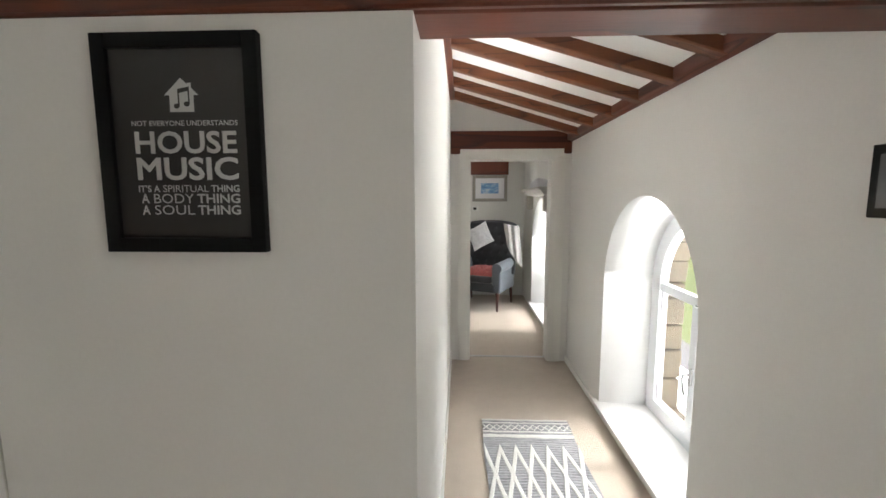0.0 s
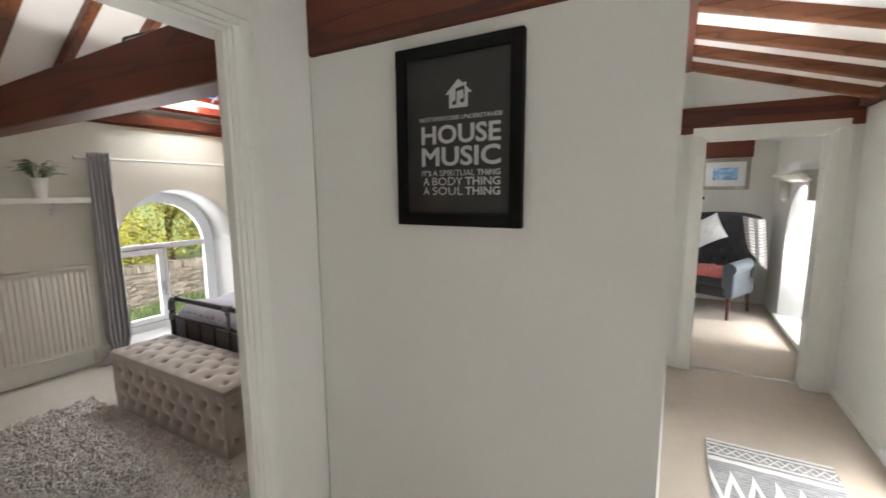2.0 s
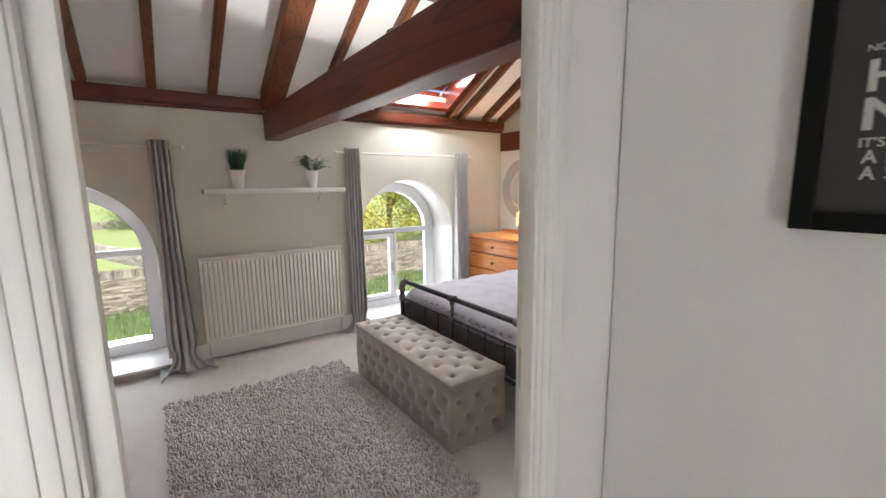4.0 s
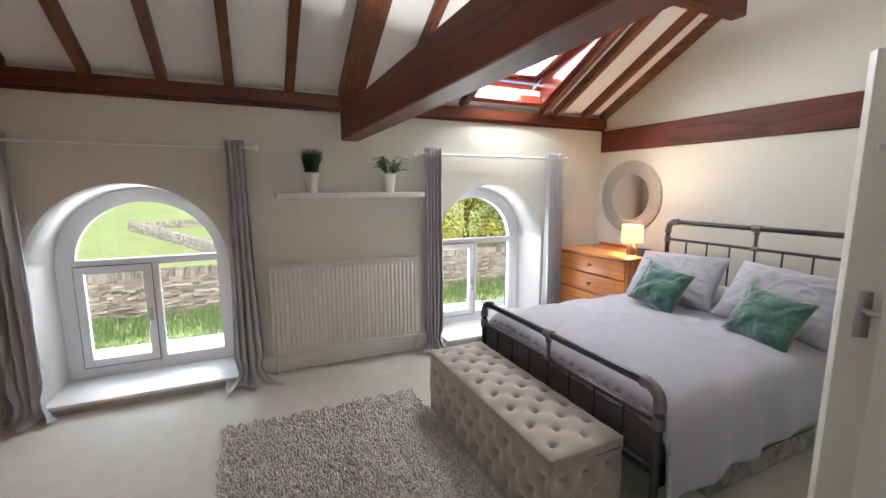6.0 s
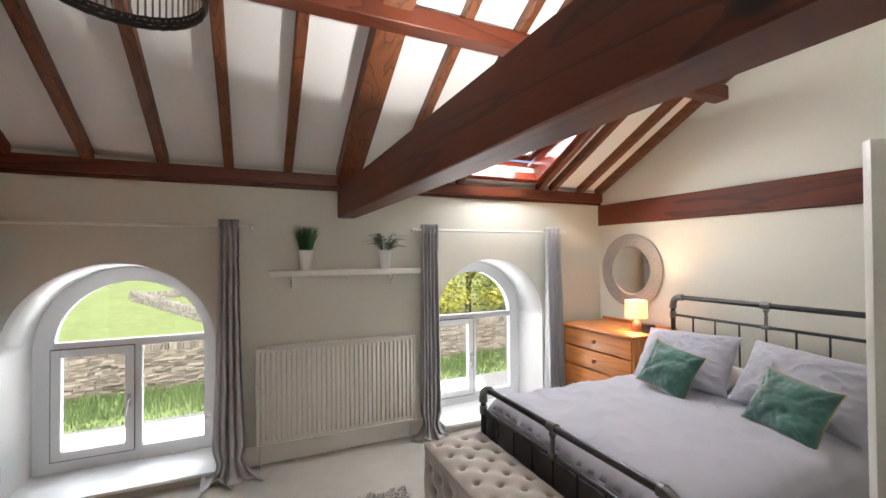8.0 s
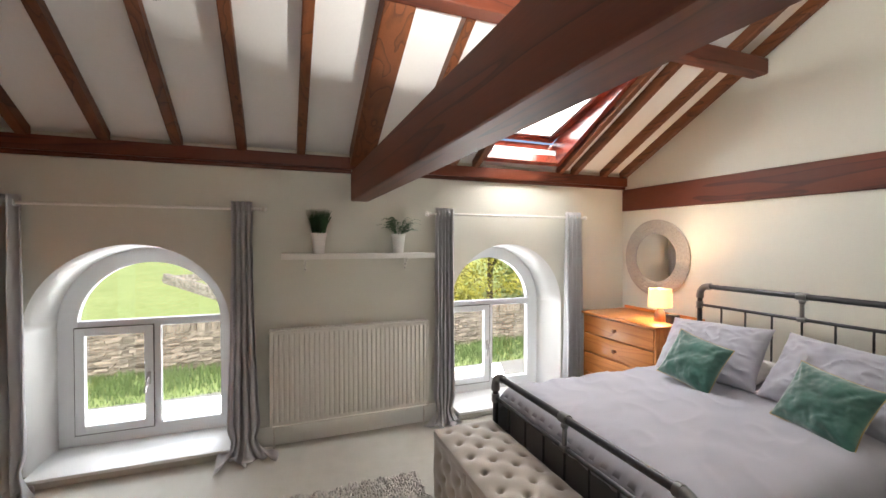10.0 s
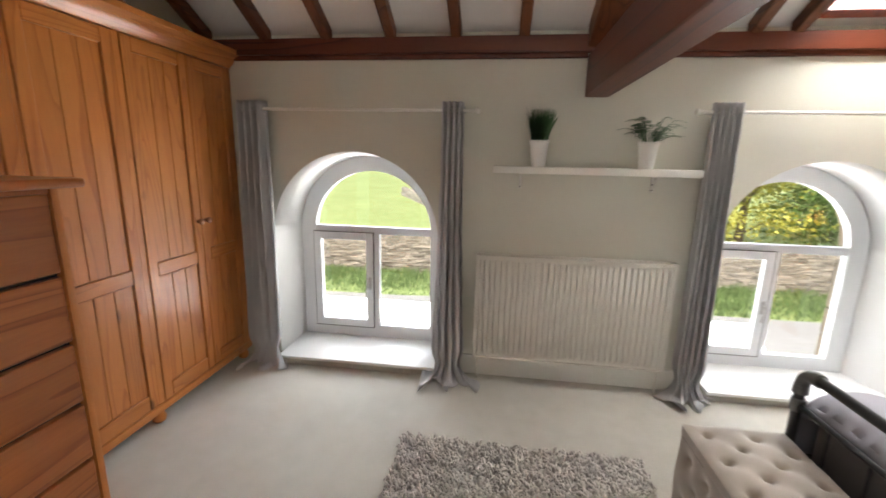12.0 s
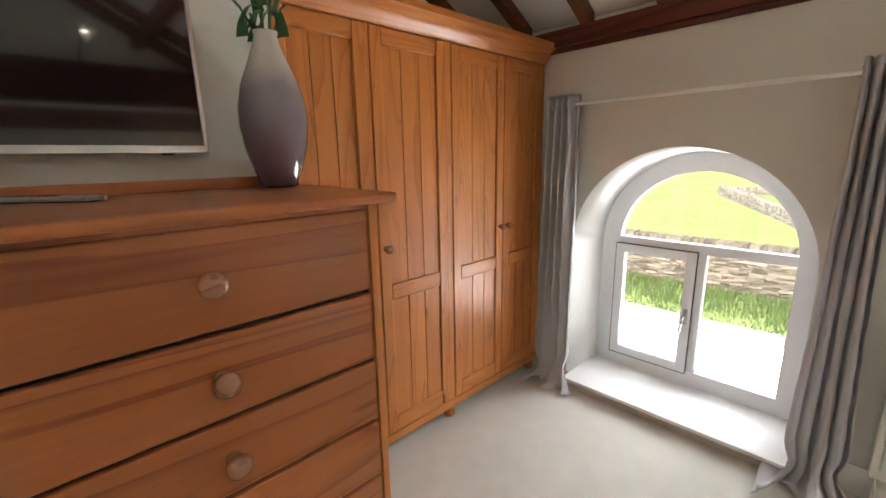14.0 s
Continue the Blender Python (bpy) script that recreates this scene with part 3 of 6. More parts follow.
def tilted(bm):
    """The sash hangs on a middle pivot, its foot swung a little outwards."""
    bmesh.ops.rotate(bm, verts=bm.verts, cent=PIVOT, matrix=Matrix.Rotation(radians(11), 3, "Y"))
    return bm


sash = part("sash", tilted(bm), SKYWOOD, roofw)
bm = bmesh.new()
for y in (SKY_Y0 + 0.112, SKY_Y1 - 0.112):
    slope_box(SKY_X0 + 0.09, SKY_X1 - 0.09, y - 0.015, y + 0.015, 0.11, 0.135, bm)
slope_box(SKY_X0 + 0.10, SKY_X0 + 0.125, SKY_Y0 + 0.10, SKY_Y1 - 0.10, 0.11, 0.135, bm)
part("blind_rail", tilted(bm), STEEL, sash, "grey aluminium blind rails")
pane = part("pane", tilted(slope_box(SKY_X0 + 0.09, SKY_X1 - 0.09, SKY_Y0 + 0.09, SKY_Y1 - 0.09, 0.137, 0.143)), GLASS, roofw, smooth=False)
pane.visible_shadow = False
part("control_bar", rod((SKY_X1 - 0.05, SKY_Y0 + 0.15, west_z(SKY_X1 - 0.05) + 0.05), (SKY_X1 - 0.05, SKY_Y1 - 0.15, west_z(SKY_X1 - 0.05) + 0.05), 0.012), STEEL, roofw)


# door linings and architraves
def architrave(name, axis, face, out, o0, o1, head, width, material, label, outer_l=None):
    """Moulded casing round a doorway on the wall face; out is the way it stands proud."""
    d = thing(name, (face, o0, 0) if axis == "y" else (o0, face, 0), label, "door frame", kind="structure")
    steps = ((0.0, width, 0.012), (0.012, width - 0.012, 0.018), (0.03, width - 0.018, 0.022))

    def strip(a0, a1, z0, z1, depth):
        b0, b1 = sorted((face, face + out * depth))
        return (b0, b1, a0, a1, z0, z1) if axis == "y" else (a0, a1, b0, b1, z0, z1)
    for a, s in ((o0, -1), (o1, 1)):
        bm = bmesh.new()
        for i0, i1, dep in steps:
            e0, e1 = sorted((a + s * i0, a + s * i1))
            box(*strip(e0, e1, 0.0, head + i0, dep), 0.004, bm)
        part("jamb_casing", bm, material, d)
    bm = bmesh.new()
    for i0, i1, dep in steps:
        box(*strip(o0 - i1, o1 + i1, head + i0, head + i1, dep), 0.004, bm)
    part("head_casing", bm, material, d)
    return d


D0, D1 = 0.055, 0.768
dl = thing("door_lining_1", (DOORX - 0.035, D0, 0), "cream painted rebated door lining", "door frame", kind="structure")
for y0, y1, r0, r1 in ((0.03, D0, 0.03, 0.082), (D1, D1 + 0.06, D1 + 0.037, D1 + 0.062)):
    part("jamb", box(DOORX - 0.030, DOORX + 0.004, y0, y1, 0.0, 1.965, 0.003), GLOSS, dl)
    part("rebate", box(DOORX - 0.080, DOORX - 0.030, r0, r1, 0.0, 1.965, 0.002), GLOSS, dl)
for z in (0.62, 0.575, 0.53):
    part("screw_hole", rod((DOORX - 0.06, 0.0825, z), (DOORX - 0.06, 0.0828, z), 0.004, sides=8), SEAL, dl, "dark empty screw hole")
part("head", box(DOORX - 0.074, DOORX + 0.004, D0 - 0.02, D1 + 0.06, 1.955, 1.985, 0.003), GLOSS, dl)
part("strike_plate", box(DOORX - 0.068, DOORX - 0.040, D1 + 0.0345, D1 + 0.038, 1.08, 1.18), STEEL, dl, "steel strike plate")
architrave("architrave_1", "y", DOORX, 1, D0 - 0.005, D1 + 0.008, 1.965, 0.075, GLOSS, "cream painted moulded architrave of the bedroom door")
dl = thing("door_lining_2", (0.3, 4.26, 0), "cream painted door lining of the corridor end", "door frame", kind="structure")
for x0, x1 in ((0.30, 0.325), (1.08, 1.105)):
    part("jamb", box(x0, x1, 4.158, 4.33, 0.0, 1.975, 0.003), GLOSS, dl)
part("head", box(0.30, 1.10, 4.158, 4.33, 1.957, 1.985, 0.003), GLOSS, dl)
architrave("architrave_2", "x", 4.16, -1, 0.322, 1.093, 1.96, 0.115, GLOSS, "cream painted moulded architrave of the corridor door")
solid("baseboard_corridor", box(0.135, 0.147, 1.20, 4.19, 0.0, 0.09, 0.003), GLOSS, "white skirting board", "skirting", kind="structure")
solid("baseboard_window_wall", box(W, W + 0.016, 0.19, 2.0, 0.0, 0.15, 0.004), GLOSS, "cream skirting board below the radiator", "skirting", kind="structure")
solid("baseboard_east", box(E - 0.012, E, 3.2, 4.19, 0.0, 0.05, 0.003), GLOSS, "white skirting board", "skirting", kind="structure")


# ---- bedroom things ----
def rad_panel():
    r = thing("radiator", (W + 0.02, 0.43, 0.18), "white ribbed panel radiator on the window wall", "radiator")
    y0, y1, z0, z1, xf = 0.432, 1.728, 0.180, 0.932, W + 0.13
    n = 33
    bm = bmesh.new()
    prof = []
    for k in range(n):
        a = y0 + 0.02 + (y1 - y0 - 0.04) * k / n
        s = (y1 - y0 - 0.04) / n
        prof += [(a, 0.0), (a + s * 0.20, 0.0), (a + s * 0.34, 0.019), (a + s * 0.86, 0.019)]
    prof.append((y1 - 0.02, 0.0))
    zs = ((z0 + 0.004, 0.004), (z0 + 0.035, 0.0), (z0 + 0.06, 1.0), (z1 - 0.06, 1.0), (z1 - 0.035, 0.0), (z1 - 0.004, 0.004))
    rows = [[bm.verts.new((xf - 0.028 + d * min(1.0, f) * (1 if f >= 1 else 0), y, z)) for y, d in prof] for z, f in zs]
    for a, b in zip(rows, rows[1:]):
        for k in range(len(prof) - 1):
            bm.faces.new((a[k], a[k + 1], b[k + 1], b[k]))
    part("front_panel", bm, RADW, r)
    bm = bmesh.new()
    for ya, yb in ((y0 + 0.004, y0 + 0.021), (y1 - 0.021, y1 - 0.004)):
        box(xf - 0.02, xf - 0.010, ya, yb, z0, z1, 0.003, bm)
    for za, zb in ((z0, z0 + 0.012), (z1 - 0.012, z1)):
        box(xf - 0.03, xf - 0.010, y0 + 0.02, y1 - 0.02, za, zb, 0.003, bm)
    part("panel_edge", bm, RADW, r)
    part("panel_back", box(xf - 0.046, xf - 0.034, y0 + 0.004, y1 - 0.004, z0 + 0.004, z1 - 0.004), RADW, r)
    part("back_panel", box(W + 0.035, W + 0.052, y0 + 0.01, y1 - 0.01, z0 + 0.01, z1 - 0.01, 0.004), RADW, r)
    for y in (y0, y1 - 0.008):
        part("side_cover", box(W + 0.03, xf - 0.008, y, y + 0.008, z0 + 0.01, z1, 0.003), RADW, r)
    bm = bmesh.new()
    for k in range(40):
        y = y0 + 0.012 + (y1 - y0 - 0.03) * k / 40
        box(W + 0.045, xf - 0.02, y, y + 0.012, z1 - 0.004, z1 + 0.001, bm=bm)
    for xa, xb in ((W + 0.03, W + 0.047), (xf - 0.024, xf - 0.006)):
        box(xa, xb, y0, y1, z1 - 0.005, z1 + 0.003, 0.002, bm)
    part("top_grille", bm, RADW, r)
    for y in (y0 + 0.03, y1 - 0.03):
        part("pipe", tube([(W + 0.07, y, z0 + 0.03), (W + 0.07, y, 0.09), (W + 0.065, y, 0.0)], 0.008), RADW, r)
        part("bracket", box(W, W + 0.036, y + (0.12 if y < 1 else -0.15), y + (0.15 if y < 1 else -0.12), z0 + 0.1, z1 - 0.1), RADW, r)


rad_panel()


def wall_shelf():
    s = thing("wall_shelf", (W, 0.52, 1.487), "white floating shelf board on two small brackets", "shelf")
    part("board", box(W, W + 0.20, 0.518, 1.757, 1.487, 1.530, 0.003), SHELFW, s)
    for y in (0.70, 1.54):
        bm = box(W, W + 0.006, y - 0.009, y + 0.009, 1.385, 1.487, 0.002)
        tube([(W + 0.004, y, 1.40), (W + 0.05, y, 1.45), (W + 0.10, y, 1.478)], 0.004, 6, bm)
        box(W, W + 0.13, y - 0.009, y + 0.009, 1.480, 1.4865, bm=bm)
        br = part("bracket", bm, SHELFW, s)
        for z in (1.395, 1.43):
            part("screw", ball((W + 0.007, y, z), 0.005, u=8, v=5), BLACKP, br, "dark screw head")


wall_shelf()


def blade(bm, base, tip, bend, w, n=4):
    """One leaf: a narrow strip bent towards bend."""
    base, tip, bend = Vector(base), Vector(tip), Vector(bend)
    side = (tip - base).cross(Vector((0.3, 0.2, 1))).normalized()
    if side.length < 0.1:
        side = Vector((1, 0, 0))
    rows = []
    for k in range(n + 1):
        t = k / n
        p = base * (1 - t) ** 2 + bend * 2 * t * (1 - t) + tip * t * t
        ww = w * (1 - t) ** 0.6 + 0.0004
        rows.append((bm.verts.new(p - side * ww), bm.verts.new(p + side * ww)))
    for a, b in zip(rows, rows[1:]):
        bm.faces.new((a[0], a[1], b[1], b[0]))


def pot_plant(y, kind, label):
    x, z = W + 0.105, 1.530
    t = thing("potted_plant", (x, y, z), label, "plant", "plants on the shelf")
    bm = lathe([(0.040, 0.0), (0.042, 0.004), (0.054, 0.12), (0.058, 0.150), (0.054, 0.150), (0.050, 0.12), (0.03, 0.115)], Matrix.Translation((x, y, z)), 28)
    pot = part("pot", bm, CERAM, t)
    bm = bmesh.new()
    for k in range(16):
        a = 2 * math.pi * k / 16
        p = Vector((x + 0.059 * math.cos(a), y + 0.059 * math.sin(a), z + 0.154))
        bmesh.ops.create_cone(bm, cap_ends=True, segments=8, radius1=0.011, radius2=0.011, depth=0.004,
                              matrix=Matrix.Translation(p) @ Vector((math.cos(a), math.sin(a), 0)).to_track_quat("Z", "Y").to_matrix().to_4x4())
    part("scalloped_rim", bm, CERAM, pot, "white scalloped lace rim")
    rnd = random.Random(int(y * 100))
    bm = bmesh.new()
    if kind == "grass":
        for k in range(420):
            a, r = rnd.uniform(0, 6.28), 0.046 * math.sqrt(rnd.random())
            h = rnd.uniform(0.17, 0.26)
            sp = rnd.uniform(0.3, 1.15) * r / 0.046 * 0.062
            b = (x + r * math.cos(a), y + r * math.sin(a), z + 0.10)
            tp = (x + (r + sp) * math.cos(a), y + (r + sp) * math.sin(a), z + 0.10 + h)
            blade(bm, b, tp, (b[0], b[1], z + 0.10 + h * 0.6), 0.0032, 3)
    else:
        for k in range(46):
            a = rnd.uniform(0, 6.28)
            ln, up = rnd.uniform(0.09, 0.175), rnd.uniform(0.07, 0.19)
            d = Vector((math.cos(a), math.sin(a), 0))
            if d.x < 0:
                ln *= 0.55
            b = Vector((x, y, z + 0.13)) + d * 0.03
            tip = b + d * ln + Vector((0, 0, up * 0.75))
            mid = b + d * ln * 0.35 + Vector((0, 0, up * 1.25))
            blade(bm, b, tip, mid, 0.0016, 4)
            for s in range(3, 11):
                t0 = s / 11
                p = b * (1 - t0) ** 2 + mid * 2 * t0 * (1 - t0) + tip * t0 * t0
                for sg in (-1, 1):
                    side = Vector((-d.y, d.x, 0)) * sg
                    q = p + side * 0.026 * (1 - 0.6 * t0) + d * 0.012 + Vector((0, 0, -0.004))
                    blade(bm, p, q, (p + q) / 2 + Vector((0, 0, 0.005)), 0.0075, 2)
    part("leaves", bm, LEAFG, t, "green artificial blades")
    return t


pot_plant(0.80, "grass", "white scalloped pot with upright artificial grass on the shelf")
pot_plant(1.455, "fern", "white scalloped pot with spreading artificial fern on the shelf")


# curtains
def curtain_pole(y0, y1, finials):
    z, x = 1.872, W + 0.09
    p = thing("curtain_pole", (x, y0, z), "thin white curtain pole with round finials above a window", "curtain pole", "curtain poles")
    part("pole", rod((x, y0, z), (x, y1, z), 0.011, sides=14), SHELFW, p)
    for y, s in finials:
        bm = lathe([(0.010, 0.0), (0.014, 0.004), (0.014, 0.012), (0.009, 0.016), (0.018, 0.026), (0.022, 0.036), (0.018, 0.048), (0.006, 0.055)],
                   Matrix.Translation((x, y, z)) @ Vector((0, s, 0)).to_track_quat("Z", "Y").to_matrix().to_4x4(), 16)
        part("finial", bm, SHELFW, p)
    for y in (y0 + 0.06, y1 - 0.06):
        part("bracket", rod((W, y, z), (x, y, z), 0.008), SHELFW, p)


curtain_pole(-1.24, 0.365, ((0.365, 1),))
curtain_pole(1.755, 3.40, ((1.755, -1), (3.40, 1)))


def curtain(yt0, yt1, yb0, yb1, folds, seed, label, out=0.0, spread=0.0):
    """A hanging cloth on eyelets: deep round folds at the top that loosen and pool on the floor."""
    t = thing("curtain", (W + 0.09, (yt0 + yt1) / 2, 0.0), label, "curtain", "curtains at the windows")
    rnd = random.Random(seed)
    ph = [rnd.uniform(-0.5, 0.5) for _ in range(12)]
    zt = 1.925

    def at(u, v):
        z = zt * (1 - v)
        a = 2 * math.pi * folds * u + 0.25 * math.sin(v * 2.3 + ph[0] * 6) * v + (0.15 + 0.7 * v) * math.sin(6.5 * u + ph[7] * 6)
        amp = 0.040 + 0.010 * v + 0.016 * v * math.sin(5 * u + ph[1] * 6)
        tied = math.exp(-((v - 0.925) / 0.035) ** 2)
        amp *= 1 - 0.35 * tied
        f = v ** 2.4
        y = (yt0 + (yt1 - yt0) * u) * (1 - f) + (yb0 + (yb1 - yb0) * u) * f
        pleat = math.sin(a) + 0.22 * math.sin(2 * a + ph[8] * 4) + 0.10 * v * math.sin(3 * a + ph[9] * 5)
        x = W + 0.09 + amp * pleat + out * v ** 1.6 + 0.010 * v * math.sin(9 * u + 7 * v + ph[2] * 6)
        x += 0.003 * noise.noise(Vector((u * 9, v * 14, seed)))
        y += 0.012 * v * math.cos(2 * a + ph[3]) + 0.005 * noise.noise(Vector((u * 7, v * 16, seed + 3)))
        y += (0.5 * (yb0 + yb1) - y) * 0.28 * tied
        k = max(0.0, v - 0.925) / 0.075
        if k > 0:
            x += spread * 0.75 * k * k * (0.6 + 0.7 * math.sin(a * 0.5 + ph[4] * 6))
            y += spread * k * k * ((u - 0.5) * (1.1 + 0.5 * math.sin(a + ph[6] * 6)) + 0.16 * math.sin(a + ph[10] * 6))
            z = max(0.006 + 0.026 * (1 + math.sin(a * 1.3 + ph[5] * 5)) * k, z * (1 - 0.5 * k))
        x = max(x, W + 0.012)
        return Vector((x, y, z))
    ob = part("cloth", sheet(folds * 20, 64, at), CURT, t)
    sol = ob.modifiers.new("thickness", "SOLIDIFY")
    sol.thickness, sol.offset = 0.004, 0
    for k in range(folds * 2):
        u = (k + 0.5) / (folds * 2)
        y = yt0 + (yt1 - yt0) * u
        ring = lathe([(0.017, -0.004), (0.026, -0.004), (0.026, 0.004), (0.017, 0.004), (0.017, -0.004)],
                     Matrix.Translation((W + 0.09, y, 1.872)) @ Vector((0.75, 0.66 if k % 2 else -0.66, 0)).to_track_quat("Z", "Y").to_matrix().to_4x4(), 14, caps=False)
        part("eyelet", ring, STEEL, t)


curtain(-1.235, -1.045, -1.23, -1.00, 4, 3, "grey eyelet curtain drawn back beside the wardrobe", 0.05, 0.10)
curtain(0.175, 0.315, 0.135, 0.375, 4, 5, "grey eyelet curtain drawn back, pooling on the carpet beside the radiator", 0.07, 0.16)
curtain(1.80, 1.975, 1.77, 1.97, 5, 8, "grey eyelet curtain drawn back beside the far radiator end", 0.06, 0.12)
curtain(3.19, 3.385, 3.16, 3.38, 4, 11, "grey eyelet curtain lit through beside the pine chest", 0.05, 0.08)


# shag rug
def shag_rug():
    x0, x1, y0, y1 = -3.635, -1.74, 0.095, 1.375
    r = thing("shag_rug", ((x0 + x1) / 2, (y0 + y1) / 2, 0.0), "grey deep-pile shag rug on the bedroom carpet", "rug")
    rnd = random.Random(12)
    part("backing", box(x0 + 0.01, x1 - 0.01, y0 + 0.01, y1 - 0.01, 0.0, 0.016, 0.006), SHAG, r)
    step = 0.0145
    verts, faces = [], []
    nx, ny = int((x1 - x0) / step), int((y1 - y0) / step)
    for i in range(nx + 1):
        for j in range(ny + 1):
            bx, by = x0 + i * step + rnd.uniform(-0.008, 0.008), y0 + j * step + rnd.uniform(-0.008, 0.008)
            # fat twisted yarns that curl over, in tufts that lean together
            a = 7.0 * noise.noise(Vector((bx * 13, by * 13, 4.0))) + rnd.uniform(-0.6, 0.6)
            lift = 0.4 + 1.3 * noise.noise(Vector((bx * 19, by * 19, 0.3)))
            h = max(0.012, 0.026 + 0.020 * lift + rnd.uniform(-0.006, 0.006))
            ln = rnd.uniform(0.013, 0.026)
            d, side = Vector((math.cos(a), math.sin(a), 0)), Vector((-math.sin(a), math.cos(a), 0))
            b = Vector((bx, by, 0.008))
            spine = (b, b + d * ln * 0.15 + Vector((0, 0, h * 0.65)), b + d * ln * 0.55 + Vector((0, 0, h)), b + d * ln + Vector((0, 0, h * 0.72)))
            k = len(verts)
            for q, r0 in zip(spine, (0.0045, 0.0062, 0.0062, 0.0035)):
                r1 = r0 * rnd.uniform(0.85, 1.2)
                up = Vector((0, 0, 1)) if q is spine[2] or q is spine[3] else -d
                verts += [q - side * r1, q - up * r1 * 0.8, q + side * r1, q + up * r1 * 0.8]
            for m in range(3):
                for n in range(4):
                    o, e = k + 4 * m + n, k + 4 * m + (n + 1) % 4
                    faces.append((o, e, e + 4, o + 4))
            faces.append((k + 12, k + 13, k + 14, k + 15))
    me = bpy.data.meshes.new("deep_shag")
    me.from_pydata([v - ORIGIN[r.name] for v in verts], [], faces)
    me.materials.append(SHAG)
    me.polygons.foreach_set("use_smooth", [True] * len(me.polygons))
    ob = new("deep_shag", me)
    ob.parent = r
    tagged(ob, kind="stuff")


shag_rug()


# tufted storage bench
def tufted(place, nu, nv, tufts, depth, radius, bm):
    """A padded face with button dimples; place(u, v, d) gives a point d deep."""
    g = []
    for j in range(nv + 1):
        row = []
        for i in range(nu + 1):
            u, v = i / nu, j / nv
            d = 0.0
            for tu, tv, su, sv in tufts:
                r2 = ((u - tu) * su) ** 2 + ((v - tv) * sv) ** 2
                if r2 < (radius * 4) ** 2:
                    d += depth * (0.62 * math.exp(-r2 / (radius * 0.42) ** 2) + 0.38 * math.exp(-r2 / (radius * 1.4) ** 2))
            row.append(bm.verts.new(place(u, v, d)))
        g.append(row)
    for j in range(nv):
        for i in range(nu):
            bm.faces.new((g[j][i], g[j][i + 1], g[j + 1][i + 1], g[j + 1][i]))


def ottoman():
    x0, x1, y0, y1, zt = -3.375, -2.065, 1.425, 1.835, 0.468
    b = thing("storage_bench", ((x0 + x1) / 2, (y0 + y1) / 2, 0), "taupe velvet storage bench with button-tufted lid and sides", "bench")
    lx, ly = x1 - x0, y1 - y0
    bm = bmesh.new()
    top = []
    for j, v in enumerate((0.17, 0.39, 0.61, 0.83)):
        n = 8 if j % 2 == 0 else 7
        top += [((k + (0.5 if j % 2 == 0 else 1.0)) / 8, v, lx, ly) for k in range(n)]

    def lid(u, v, d):
        eu, ev = min(u, 1 - u) * lx, min(v, 1 - v) * ly
        e = min(eu, ev)
        dome = 0.030 * (1 - math.exp(-e / 0.035)) 
        return Vector((x0 - 0.004 + (lx + 0.008) * u, y0 - 0.004 + (ly + 0.008) * v, zt - 0.036 + dome + 0.012 * math.sin(math.pi * u) * math.sin(math.pi * v) - d))
    tufted(lid, 200, 70, top, 0.056, 0.036, bm)
    for q in ((x0 - 0.004, x1 + 0.004, y0 - 0.004, y0 + 0.03), (x0 - 0.004, x1 + 0.004, y1 - 0.03, y1 + 0.004),
              (x0 - 0.003, x0 + 0.03, y0 + 0.02, y1 - 0.02), (x1 - 0.03, x1 + 0.003, y0 + 0.02, y1 - 0.02)):
        box(*q, zt - 0.085, zt - 0.038, 0.010, bm, 3)
    box(x0 + 0.02, x1 - 0.02, y0 + 0.02, y1 - 0.02, zt - 0.09, zt - 0.075, 0.0, bm)
    part("lid", bm, BENCHV, b, "button-tufted padded lid")
    bm = bmesh.new()
    box(x0 + 0.075, x1 - 0.075, y0 + 0.075, y1 - 0.075, 0.012, zt - 0.09, 0.01, bm, 3)
    zl = zt - 0.095
    rows = ((0.22, 0), (0.50, 1), (0.78, 0))

    def side_tufts(n, length):
        out = []
        for v, odd in rows:
            out += [((k + (1.0 if odd else 0.5)) / n, v, length, zl) for k in range(n - odd)]
        return out
    for sx, place, length, n in ((0, lambda u, v, d: Vector((x0 + lx * u, y0 - 0.006 * math.sin(math.pi * v) + d, 0.006 + zl * v)), lx, 9),
                                 (1, lambda u, v, d: Vector((x1 - lx * u, y1 + 0.006 * math.sin(math.pi * v) - d, 0.006 + zl * v)), lx, 9),
                                 (2, lambda u, v, d: Vector((x1 + 0.006 * math.sin(math.pi * v) - d, y0 + ly * u, 0.006 + zl * v)), ly, 3),
                                 (3, lambda u, v, d: Vector((x0 - 0.006 * math.sin(math.pi * v) + d, y1 - ly * u, 0.006 + zl * v)), ly, 3)):
        tufted(place, 144 if length > 1 else 50, 46, side_tufts(n, length), 0.058, 0.036, bm)
    bmesh.ops.remove_doubles(bm, verts=bm.verts, dist=0.002)
    part("body", bm, BENCHV, b, "button-tufted padded sides")
    bm = box(x0 + lx * 0.36, x0 + lx * 0.36 + 0.028, y0 - 0.012, y0 - 0.006, zt - 0.12, zt - 0.065, 0.002)
    part("pull_tab", bm, BENCHV, b, "small cloth pull tab")


ottoman()


# bed
HB_Y, FB_Y, BX0, BX1 = 3.80, 1.868, -3.385, -1.915


